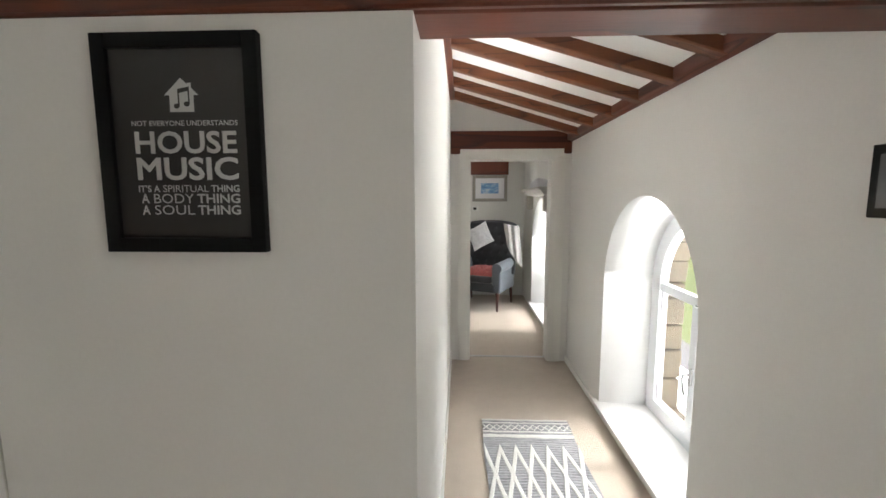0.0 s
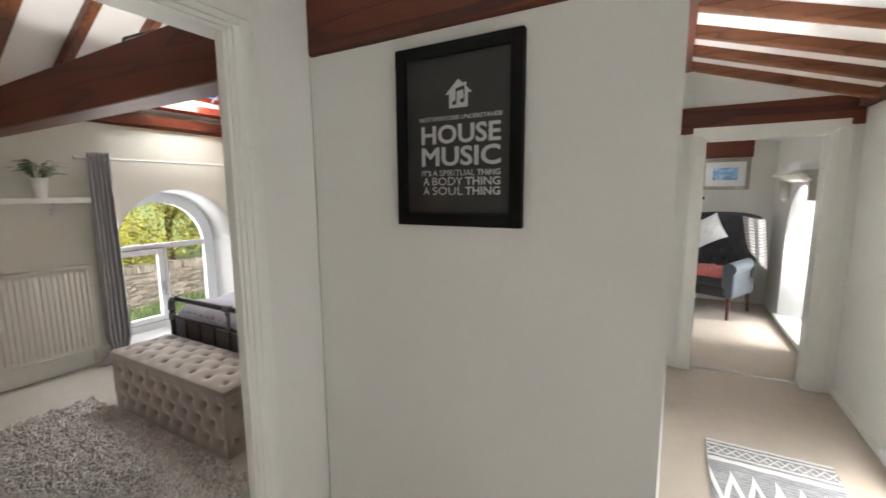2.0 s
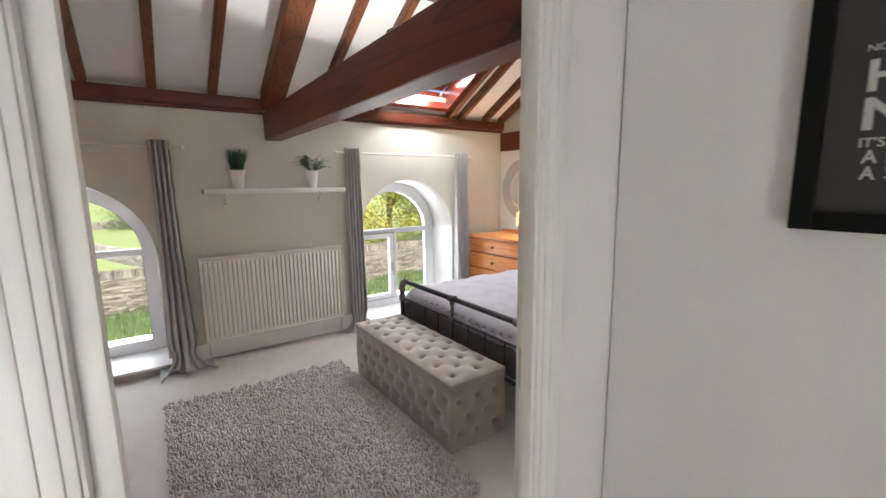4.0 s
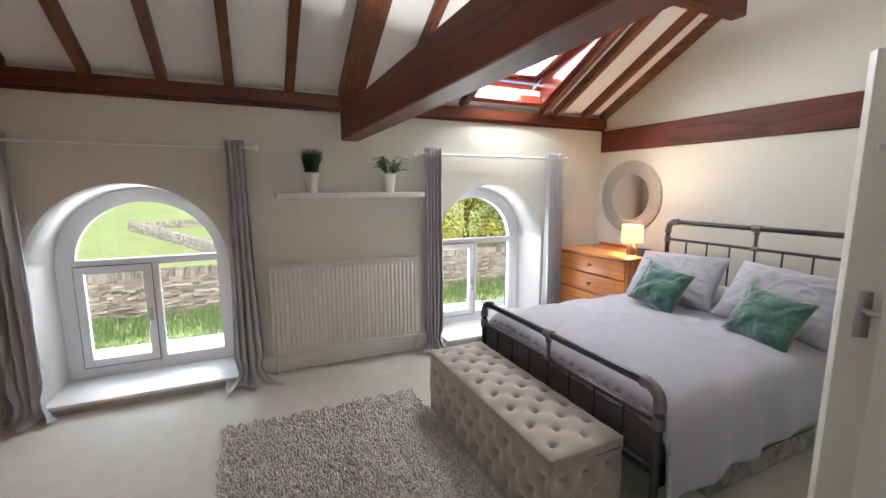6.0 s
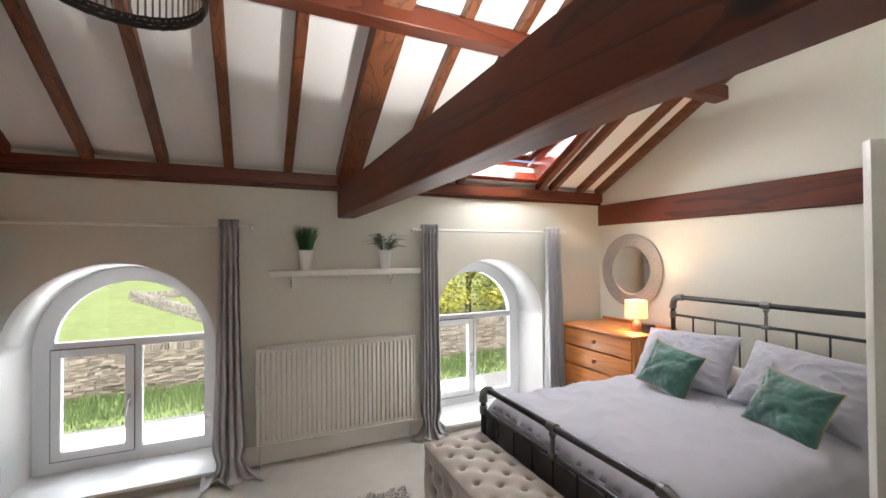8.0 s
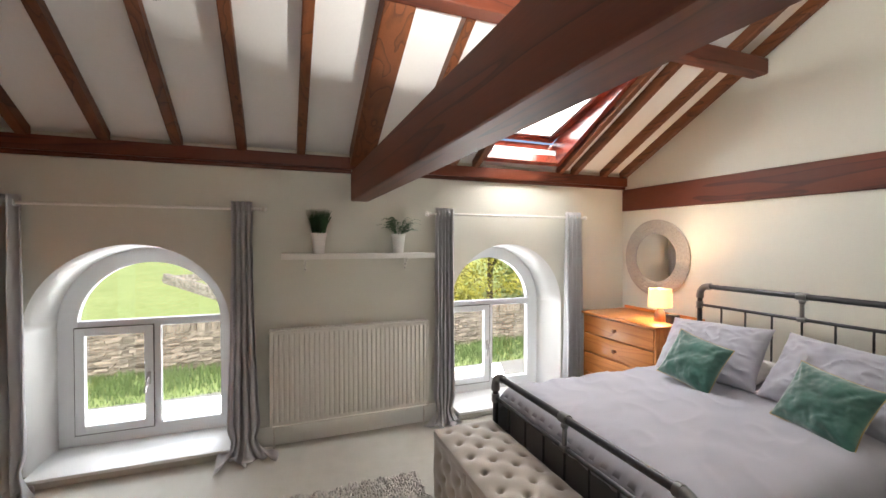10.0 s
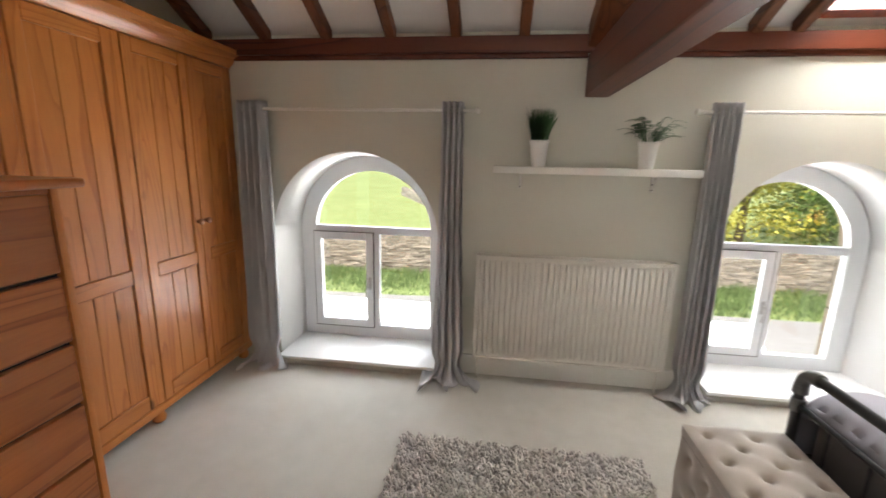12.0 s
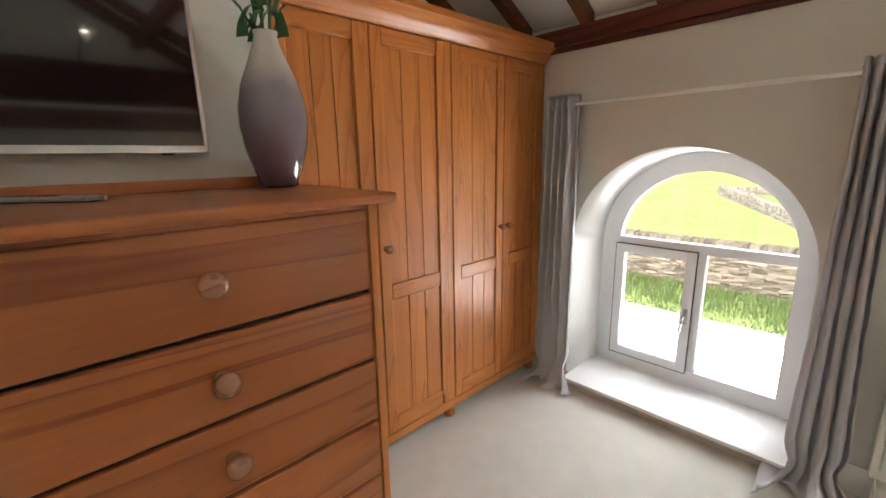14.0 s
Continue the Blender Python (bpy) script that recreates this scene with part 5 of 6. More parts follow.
def television():
    x0, x1, z0, z1, y = -2.345, -1.44, 1.600, 2.12, TVY
    t = thing("television", ((x0 + x1) / 2, y, (z0 + z1) / 2), "wall-mounted flat television with silver edge, switched off", "television")
    part("body", box(x0 + 0.006, x1 - 0.006, y + 0.045, y + 0.072, z0 + 0.004, z1 - 0.004, 0.006), BLACKP, t)
    part("mount", box((x0 + x1) / 2 - 0.15, (x0 + x1) / 2 + 0.15, y, y + 0.046, z0 + 0.12, z1 - 0.12), BLACKP, t)
    scr = plain("dark_glossy_screen", (0.006, 0.006, 0.007), 0.08, vary=0.02, bump=0, coat=0.5)
    part("screen", box(x0 + 0.012, x1 - 0.012, y + 0.071, y + 0.0745, z0 + 0.022, z1 - 0.012), scr, t)
    b = part("bezel", bmesh_join([(x0, x0 + 0.012, y + 0.05, y + 0.078, z0, z1), (x1 - 0.012, x1, y + 0.05, y + 0.078, z0, z1), (x0, x1, y + 0.05, y + 0.078, z1 - 0.012, z1), (x0, x1, y + 0.05, y + 0.078, z0, z0 + 0.022)], 0.002), STEEL, t, "thin silver bezel")
    part("sensor", box(x0 + 0.09, x0 + 0.12, y + 0.06, y + 0.076, z0 - 0.006, z0, 0.001), BLACKP, b)


television()
r = thing("remote_control", (0, 0, 0), "slim grey and black remote control on the tall chest", "remote")
bm = box(-0.12, 0.105, -0.022, 0.022, 0.003, 0.015, 0.005)
prism([(0.100, -0.020), (0.135, -0.006), (0.135, 0.006), (0.100, 0.020)], "z", 0.004, 0.013, bm)
part("case", bm, plain("grey_remote_plastic", (0.34, 0.34, 0.345), 0.3, vary=0.1), r)
part("underside", box(-0.118, 0.11, -0.020, 0.020, 0.0, 0.003, 0.001), BLACKP, r)
bm = bmesh.new()
for k in range(8):
    for q in (-0.011, 0.0, 0.011):
        rod((-0.10 + 0.018 * k, q, 0.014), (-0.10 + 0.018 * k, q, 0.0165), 0.0036, sides=8, bm=bm)
part("buttons", bm, BLACKP, r, "small black rubber buttons")
r.matrix_world = pose(-1.965, -1.065, 1.488, 0, 0, 137)


# bathroom door standing open beside the bed
def open_door():
    hinge, edge = Vector((-0.952, 2.545, 0)), Vector((-1.452, 2.045, 0))
    w = (edge - hinge).length
    d = new("door_2")
    d.location = hinge
    d.rotation_euler = (0, 0, math.atan2(edge.y - hinge.y, edge.x - hinge.x))
    ORIGIN[d.name] = Vector((0, 0, 0))
    tagged(d, "white painted flat door standing half open into the bedroom", "door", kind="structure")
    part("leaf", box(0, w, -0.02, 0.02, 0.008, 1.972, 0.003), GLOSS, d)
    h = part("door_handle", box(w - 0.075, w - 0.035, 0.02, 0.026, 1.10, 1.25, 0.004), STEEL, d, "steel lever handle")
    part("lever", tube([(w - 0.055, 0.02, 1.19), (w - 0.055, 0.065, 1.19), (w - 0.07, 0.072, 1.19), (w - 0.16, 0.072, 1.185)], 0.009), STEEL, h)
    k = part("hook_rail", box(0.05, w - 0.03, 0.02, 0.032, 1.678, 1.698, 0.003), STEEL, d, "steel hook rail")
    for i in range(4):
        x = w - 0.1 - i * 0.13
        part("hook", tube([(x, 0.03, 1.688), (x, 0.06, 1.673), (x, 0.065, 1.698)], 0.005, 8), STEEL, k)


open_door()


# woven pendant
def pendant():
    cx, cy, z0, z1, R = -2.37, 0.06, 2.44, 2.63, 0.225
    t = thing("pendant_lamp", (cx, cy, z0), "dark woven rattan ring pendant shade with open slats", "lamp")
    cane = plain("dark_cane", (0.035, 0.028, 0.024), 0.6, vary=0.3, scale=60)
    for z, h in ((z0, 0.045), (z1 - 0.03, 0.03)):
        bm = bmesh.new()
        for k in range(int(h / 0.009)):
            ring = [(cx + (R + 0.004 * (k % 2)) * math.cos(a), cy + (R + 0.004 * (k % 2)) * math.sin(a), z + 0.005 + 0.009 * k + 0.0015 * math.sin(a * 40 + k)) for a in [2 * math.pi * i / 72 for i in range(73)]]
            tube(ring, 0.0048, 6, bm)
        part("woven_band", bm, cane, t, "dark woven band")
    pale = plain("pale_slat", (0.30, 0.25, 0.21), 0.6, vary=0.2)
    for k in range(64):
        a = 2 * math.pi * k / 64
        part("slat", rod((cx + R * math.cos(a), cy + R * math.sin(a), z0 + 0.03), (cx + R * math.cos(a), cy + R * math.sin(a), z1 - 0.01), 0.0035, sides=5), pale, t)
    part("spider", bmesh_rods([((cx - R, cy, z1 - 0.01), (cx + R, cy, z1 - 0.01)), ((cx, cy - R, z1 - 0.01), (cx, cy + R, z1 - 0.01))], 0.003), cane, t)
    top = west_z(cx) - 0.0
    part("cable", rod((cx, cy, z0 + 0.09), (cx, cy, top), 0.004, sides=8), WHITEC, t)
    part("bulb", ball((cx, cy, z0 + 0.07), 0.028), CERAM, t)


def bmesh_rods(pairs, r):
    bm = bmesh.new()
    for a, b in pairs:
        rod(a, b, r, sides=8, bm=bm)
    return bm


pendant()


# small spotlight on a dark arm above the tie beam, throwing light up to the ceiling
def beam_spot(foot, head, watts):
    t = thing("beam_spotlight", foot, "small white spotlight on a dark arm above the tie beam, lit", "lamp")
    f, h = Vector(foot), Vector(head)
    part("base", lathe([(0.030, 0.0), (0.030, 0.012), (0.010, 0.016)], Matrix.Translation(f), 20), BLACKP, t)
    part("arm", tube([f, f + Vector((0, 0.03, 0.10)), f.lerp(h, 0.6) + Vector((0, 0, 0.05)), h - Vector((0, 0, 0.03))], 0.007, 8), BLACKP, t, "dark bent arm")
    hd = part("head", lathe([(0.012, -0.035), (0.024, -0.02), (0.030, 0.02), (0.027, 0.02), (0.020, -0.01)], Matrix.Translation(h), 20), CERAM, t)
    part("bulb", ball(h + Vector((0, 0, 0.022)), 0.021), glow("white_bulb", (1.0, 0.9, 0.76), 25), hd)
    lamp("spot_light", "SPOT", look(h + Vector((0, 0, 0.06)), h + Vector((0, 0.01, 2))), watts, (1.0, 0.94, 0.86), radius=0.03, cone=radians(168))


beam_spot((-2.28, 1.18, TIE_Z1), (-2.36, 1.50, 2.46), 36)


# ---- landing and corridor things ----
def letters(body, x0, x1, z0, z1, y, bold, parent, material):
    """Raised lettering that fills the given width and height on a face that looks towards -y."""
    cu = bpy.data.curves.new("lettering", "FONT")
    cu.body, cu.extrude, cu.bevel_depth, cu.bevel_resolution, cu.resolution_u = body, 0.0, bold, 0, 3
    tmp = bpy.data.objects.new("lettering", cu)
    me = bpy.data.meshes.new_from_object(tmp)
    bpy.data.objects.remove(tmp)
    bpy.data.curves.remove(cu)
    xs, ys = [v.co.x for v in me.vertices], [v.co.y for v in me.vertices]
    o = ORIGIN[parent.name]
    for v in me.vertices:
        u, w = (v.co.x - min(xs)) / (max(xs) - min(xs)), (v.co.y - min(ys)) / (max(ys) - min(ys))
        v.co = Vector((x0 + (x1 - x0) * u, y - 0.01 * v.co.z - 0.0002, z0 + (z1 - z0) * w)) - o
    me.materials.clear()
    me.materials.append(material)
    ob = new("lettering", me)
    ob.parent = parent
    ORIGIN[ob.name] = o
    return ob


def poster():
    x0, x1, z0, z1, y = -0.537, -0.184, 1.470, 1.926, 1.055
    p = thing("framed_poster", ((x0 + x1) / 2, y, (z0 + z1) / 2), "black framed poster with white house music lettering on the wall", "picture")
    w = 0.031
    for n, b in (("frame_side", (x0, x0 + w, z0, z1)), ("frame_side", (x1 - w, x1, z0, z1)), ("frame_rail", (x0 + w, x1 - w, z0, z0 + w)), ("frame_rail", (x0 + w, x1 - w, z1 - w, z1))):
        part(n, box(b[0], b[1], y - 0.024, y - 0.001, b[2], b[3], 0.003), BLACKF, p)
    dark = plain("dark_grey_print", (0.024, 0.022, 0.021), 0.6, vary=0.05, bump=0, coat=0.25)
    dark.node_tree.nodes["Principled BSDF"].inputs["Coat Roughness"].default_value = 0.02
    pr = part("print", box(x0 + w, x1 - w, y - 0.014, y - 0.004, z0 + w, z1 - w), dark, p, "dark grey print under glass", smooth=False)
    ink = plain("white_ink", (0.45, 0.45, 0.44), 0.5, vary=0.02, bump=0, coat=1.0)
    yy = y - 0.0145
    a, b = -0.4625, -0.2395
    L = b - a
    letters("NOT EVERYONE UNDERSTANDS", a - 0.004, b + 0.004, 1.7385, 1.7495, yy, 0.012, pr, ink)
    letters("HOUSE", a, b, 1.6805, 1.728, yy, 0.026, pr, ink)
    letters("MUSIC", a, b, 1.6245, 1.6735, yy, 0.026, pr, ink)
    for body, u0, u1, za, zb, bold in (("IT'S A", 0.0, 0.215, 1.5995, 1.6145, 0.022), ("SPIRITUAL", 0.245, 0.695, 1.5995, 1.6145, 0.0), ("THING", 0.72, 1.0, 1.5995, 1.6145, 0.022),
                                       ("A", 0.02, 0.10, 1.5755, 1.5960, 0.022), ("BODY", 0.145, 0.545, 1.5755, 1.5960, 0.0), ("THING", 0.575, 1.0, 1.5755, 1.5960, 0.022),
                                       ("A", 0.02, 0.10, 1.5510, 1.5715, 0.022), ("SOUL", 0.145, 0.545, 1.5510, 1.5715, 0.0), ("THING", 0.575, 1.0, 1.5510, 1.5715, 0.022)):
        letters(body, a + L * u0, a + L * u1, za, zb, yy, bold, pr, ink)
    cx = -0.3535
    ic = prism([(cx - 0.026, 1.767), (cx + 0.026, 1.767), (cx + 0.026, 1.801), (cx + 0.037, 1.801), (cx + 0.022, 1.816), (cx + 0.022, 1.826), (cx + 0.014, 1.826), (cx + 0.014, 1.823),
                (cx, 1.836), (cx - 0.037, 1.801), (cx - 0.026, 1.801)], "y", yy, yy + 0.001)
    icon = part("house_icon", ic, ink, pr, smooth=False)
    bm = bmesh.new()
    for dx, z in ((-0.011, 1.779), (0.011, 1.783)):
        ball((cx + dx, yy - 0.0004, z), 0.0065, bm, 1, 0.05, 0.8)
    for q in ([(cx - 0.0075, 1.779), (cx - 0.0045, 1.779), (cx - 0.0045, 1.812), (cx - 0.0075, 1.812)], [(cx + 0.0145, 1.783), (cx + 0.0175, 1.783), (cx + 0.0175, 1.817), (cx + 0.0145, 1.817)],
              [(cx - 0.0075, 1.805), (cx + 0.0175, 1.810), (cx + 0.0175, 1.8185), (cx - 0.0075, 1.8135)]):
        prism(q, "y", yy - 0.0006, yy - 0.0001, bm)
    part("note", bm, dark, icon, "dark music note", smooth=False)


poster()
f = thing("small_dark_frame", (E - 0.02, 1.1, 1.62), "narrow black framed picture on the landing wall", "picture")
part("frame", box(E - 0.022, E - 0.001, 0.96, 1.252, 1.536, 1.714, 0.003), BLACKF, f)
part("print", box(E - 0.024, E - 0.021, 0.985, 1.228, 1.56, 1.69), plain("dim_print", (0.05, 0.05, 0.05), 0.3, vary=0.2, scale=20), f)


def runner():
    x0, x1, y0, y1 = 0.388, 0.992, 1.79, 3.015
    r = thing("runner_rug", ((x0 + x1) / 2, (y0 + y1) / 2, 0), "grey and white woven rug with diamond pattern on the corridor carpet", "rug")
    grey = plain("grey_woven_yarn", (0.30, 0.30, 0.31), 0.95, vary=0.45, scale=55, fine=160, bump=0.6, depth=0.004, stretch=(0.35, 1.6, 1))
    white = plain("white_tufted_yarn", (0.70, 0.69, 0.66), 0.95, vary=0.08, scale=60, fine=180, bump=0.6, depth=0.004)

    def ground(u, v):
        x, y = x0 + (x1 - x0) * u, y0 + (y1 - y0) * v
        return Vector((x + 0.006 * math.sin(y * 9), y + 0.004 * math.sin(x * 11), 0.009 + 0.0018 * math.sin(y * 260) + 0.002 * noise.noise(Vector((x * 6, y * 6, 0)))))
    bm = sheet(40, 400, ground)
    part("weave", bm, grey, r, "grey ribbed weave")
    part("underside", box(x0 + 0.004, x1 - 0.004, y0 + 0.004, y1 - 0.004, 0.0, 0.006), grey, r)

    def ribbon(pts, w, z=0.0135):
        bm = bmesh.new()
        rows = []
        fine = []
        for p, q in zip(pts, pts[1:]):
            for k in range(6):
                fine.append(Vector(p).lerp(Vector(q), k / 6))
        fine.append(Vector(pts[-1]))
        for i, p in enumerate(fine):
            ww = w * (0.88 + 0.16 * noise.noise(Vector((p.x * 40, p.y * 40, 1))))
            rows.append([bm.verts.new((min(max(p.x, x0), x1), p.y + s * ww / 2, z - (0.004 if abs(s) == 1 else 0) + 0.0012 * math.sin(i * 2.2))) for s in (-1, -0.7, 0.7, 1)])
        for a, b in zip(rows, rows[1:]):
            for k in range(3):
                bm.faces.new((a[k], b[k], b[k + 1], a[k + 1]))
        return bm

    def zig(yc, amp, n, ph=0):
        return [(x0 + (x1 - x0) * k / (2 * n), yc + (amp if (k + ph) % 2 else -amp)) for k in range(2 * n + 1)]
    for ya, w in ((y1 - 0.012, 0.022), (y1 - 0.052, 0.016), (y1 - 0.165, 0.016), (y1 - 0.215, 0.045), (y0 + 0.012, 0.022), (y0 + 0.052, 0.016), (y0 + 0.165, 0.016), (y0 + 0.215, 0.045)):
        part("stripe", ribbon([(x0, ya), ((x0 + x1) / 2, ya), (x1, ya)], w), white, r, "raised white stripe")
    for ya in (y1 - 0.11, y0 + 0.11):
        for ph in (0, 1):
            part("small_zigzag", ribbon(zig(ya, 0.034, 6, ph), 0.015), white, r, "raised white small diamonds")
    for ph in (0, 1):
        part("large_zigzag", ribbon(zig((y0 + y1) / 2, 0.25, 3, ph), 0.15), white, r, "raised white large diamonds")


runner()
s = thing("light_fitting", (0.72, 2.4, east_z(0.72)), "tiny recessed ceiling light between the corridor rafters", "lamp")
part("ring", lathe([(0.04, -0.004), (0.042, 0.0), (0.03, 0.002), (0.028, -0.004)], Matrix.Translation((0.72, 2.86, east_z(0.72) - 0.001)) @ pose(0, 0, 0, 0, 18.3, 0), 20), CERAM, s)


# ---- the far room ----
CHARC = plain("charcoal_wool", (0.035, 0.038, 0.045), 0.85, vary=0.2, scale=12, fine=250, bump=0.3, sheen=0.4)
BLUEG = plain("blue_grey_wool", (0.10, 0.12, 0.145), 0.85, vary=0.15, scale=12, fine=250, bump=0.3, sheen=0.4)
PINKB = plain("pink_knitted_wool", (0.52, 0.13, 0.12), 0.95, vary=0.25, scale=40, fine=150, bump=0.8, depth=0.006, sheen=0.3)
DARKLEG = plain("dark_turned_leg", (0.07, 0.02, 0.012), 0.35, vary=0.2)


def armchair():
    cx, y0 = 0.585, 6.025
    t = thing("armchair", (cx, y0 + 0.4, 0), "charcoal button-back armchair with scrolled arms and dark legs", "armchair")
    part("seat_base", box(cx - 0.34, cx + 0.34, y0 + 0.02, y0 + 0.66, 0.27, 0.40, 0.02), CHARC, t)
    part("seat_cushion", box(cx - 0.27, cx + 0.27, y0 + 0.0, y0 + 0.58, 0.40, 0.50, 0.04, segments=3), CHARC, t)
    tf = []
    for j in range(5):
        n = 6 if j % 2 == 0 else 5
        tf += [((k + (0.5 if j % 2 == 0 else 1.0)) / 6, 0.22 + 0.17 * j, 0.8, 0.78) for k in range(n)]
    bm = bmesh.new()

    def back(u, v, d):
        wing = abs(2 * u - 1) ** 3
        z = 0.48 + 0.76 * v - 0.05 * wing * v
        return Vector((cx - 0.42 + 0.84 * u, y0 + 0.60 + 0.10 * v - 0.10 * wing + d, z))
    tufted(back, 84, 60, tf, 0.035, 0.035, bm)
    sheet(12, 12, lambda u, v: back(u, v, 0) + Vector((0, 0.10, -0.02)), bm)
    sheet(24, 3, lambda u, v: back(u, 1, 0) + Vector((0, 0.10 * v, 0.035 * math.sin(math.pi * v))), bm)
    sheet(3, 14, lambda u, v: back(1, v, 0) + Vector((0.02 * math.sin(math.pi * u), 0.10 * u, 0)), bm)
    sheet(3, 14, lambda u, v: back(0, v, 0) + Vector((-0.02 * math.sin(math.pi * u), 0.10 * u, 0)), bm)
    part("backrest", bm, CHARC, t, "deep buttoned backrest")
    for s in (-1, 1):
        bm = box(cx + s * 0.27, cx + s * 0.40, y0 + 0.02, y0 + 0.66, 0.27, 0.62, 0.03, segments=3)
        rod((cx + s * 0.355, y0 + 0.0, 0.625), (cx + s * 0.355, y0 + 0.64, 0.645), 0.072, sides=20, bm=bm)
        part("arm", bm, BLUEG, t, "blue-grey scrolled arm")
    for x, y, dy in ((cx - 0.33, y0 + 0.06, 0), (cx + 0.345, y0 + 0.06, 0), (cx - 0.33, y0 + 0.64, 0.05), (cx + 0.345, y0 + 0.64, 0.05)):
        part("leg", rod((x, y + dy, 0.0), (x, y, 0.28), 0.016, 0.026, 10), DARKLEG, t)
    t.rotation_euler = (0, 0, radians(-25.5))
    return cx, y0


cx, ay = armchair()


TURNED = Matrix.Translation((cx, ay + 0.4, 0)) @ pose(0, 0, 0, 0, 0, -25.5) @ Matrix.Translation((-cx, -ay - 0.4, 0))


def heap(u, v):
    a, b = 2 * u - 1, 2 * v - 1
    r = max(0.0, 1 - (a * a) ** 1.5) * max(0.0, 1 - (b * b) ** 1.5)
    return Vector((cx + 0.02 + 0.26 * a, ay + 0.30 + 0.24 * b, 0.50 + r ** 0.5 * (0.10 + 0.03 * noise.noise(Vector((a * 4, b * 4, 0)))) + 0.008 * math.sin(30 * a) * r))


solid("blanket", sheet(40, 30, heap), PINKB, "folded pink chunky knit blanket on the armchair seat", "blanket").matrix_world = TURNED
pillow("scatter_cushion", TURNED @ leaning(cx - 0.12, ay + 0.52, 1.03, 14, 0, 30), 0.36, 0.36, 0.11, WHITEC, "white cotton cushion on the armchair back", seed=21)


def gingham_cloth():
    m, n, l, p = nodes_of("black_white_gingham")
    v = coords(n, l, (1, 1, 1))
    ch = n.new("ShaderNodeTexChecker")
    ch.inputs["Scale"].default_value = 62.0
    ch.inputs[1].default_value = (0.80, 0.79, 0.77, 1)
    ch.inputs[2].default_value = (0.14, 0.12, 0.12, 1)
    l.new(v, ch.inputs["Vector"])
    l.new(ch.outputs[0], p.inputs["Base Color"])
    p.inputs["Roughness"].default_value = 0.9

    def at(u, v):
        x = cx + 0.24 + 0.24 * u + 0.07 * v
        z = 1.235 - 0.62 * v * (0.55 + 0.45 * u) - 0.03 * u
        return Vector((x, ay + 0.575 - 0.06 * math.sin(3 * u) - 0.02 * v + 0.015 * math.sin(u * 14), z))
    ob = solid("gingham_cloth", sheet(24, 24, at), m, "black and white gingham cloth draped over the armchair", "cloth")
    sol = ob.modifiers.new("thickness", "SOLIDIFY")
    sol.thickness = 0.006
    ob.matrix_world = TURNED


gingham_cloth()


def silver_picture():
    x0, x1, z0, z1, y = 0.42, 0.985, 1.56, 1.985, 7.05
    t = thing("framed_picture", ((x0 + x1) / 2, y, (z0 + z1) / 2), "silver framed blue watercolour with wide white mount", "picture")
    silver = plain("silver_leaf", (0.35, 0.33, 0.29), 0.35, 0.7, vary=0.25, scale=30)
    w = 0.05
    for n, b in (("frame_side", (x0, x0 + w, z0, z1)), ("frame_side", (x1 - w, x1, z0, z1)), ("frame_rail", (x0 + w, x1 - w, z0, z0 + w)), ("frame_rail", (x0 + w, x1 - w, z1 - w, z1))):
        part(n, box(b[0], b[1], y - 0.03, y - 0.001, b[2], b[3], 0.008), silver, t)
    part("mount", box(x0 + w, x1 - w, y - 0.012, y - 0.004, z0 + w, z1 - w), WHITEC, t, "white mount")
    m, n, l, p = nodes_of("blue_watercolour")
    l.new(ramp(n, l, tex_noise(n, l, coords(n, l, (8, 1, 20)), 1.0), [(0.3, (0.06, 0.16, 0.42)), (0.5, (0.22, 0.42, 0.68)), (0.7, (0.72, 0.78, 0.8))]), p.inputs["Base Color"])
    part("watercolour", box(x0 + 0.14, x1 - 0.14, y - 0.0155, y - 0.012, z0 + 0.13, z1 - 0.13), m, t, "small blue watercolour")


silver_picture()
t = thing("thermostat", (0.46, 7.04, 1.44), "white wall thermostat with small dark display", "thermostat")
part("case", box(0.40, 0.52, 7.025, 7.049, 1.395, 1.485, 0.005), CERAM, t)
part("display", box(0.435, 0.485, 7.022, 7.026, 1.425, 1.465), BLACKP, t, "dark display")
t = thing("light_switch", (0.335, 7.04, 1.44), "white plastic double light switch", "switch")
part("plate", box(0.285, 0.375, 7.037, 7.049, 1.395, 1.48, 0.004), CERAM, t)
part("rocker", box(0.315, 0.335, 7.033, 7.038, 1.42, 1.455, 0.002), CERAM, t)
t = thing("blind_pelmet", (E, 5.62, 1.72), "carved grey-white wooden pelmet with folded white cloth above the far window", "pelmet")
pel = plain("distressed_white_wood", (0.55, 0.52, 0.47), 0.6, vary=0.2, scale=12)
part("shelf_board", box(E - 0.16, E - 0.001, 4.98, 6.28, 1.70, 1.735, 0.008), pel, t)
part("moulding", prism([(E - 0.13, 1.70), (E - 0.10, 1.66), (E - 0.06, 1.64), (E - 0.001, 1.63), (E - 0.001, 1.70)], "y", 5.0, 6.26), pel, t)
for y in (5.02, 6.2):
    part("bracket", box(E - 0.09, E - 0.001, y, y + 0.06, 1.45, 1.64, 0.012), pel, t)


def folded(u, v):
    a, b = 2 * u - 1, 2 * v - 1
    r = max(0.0, 1 - a ** 4) * max(0.0, 1 - b ** 4)
    return Vector((E - 0.085 + 0.085 * a, 5.3 + 0.27 * b, 1.737 + 0.09 * r ** 0.4 * (1 + 0.4 * noise.noise(Vector((a * 3, b * 5, 2))))))


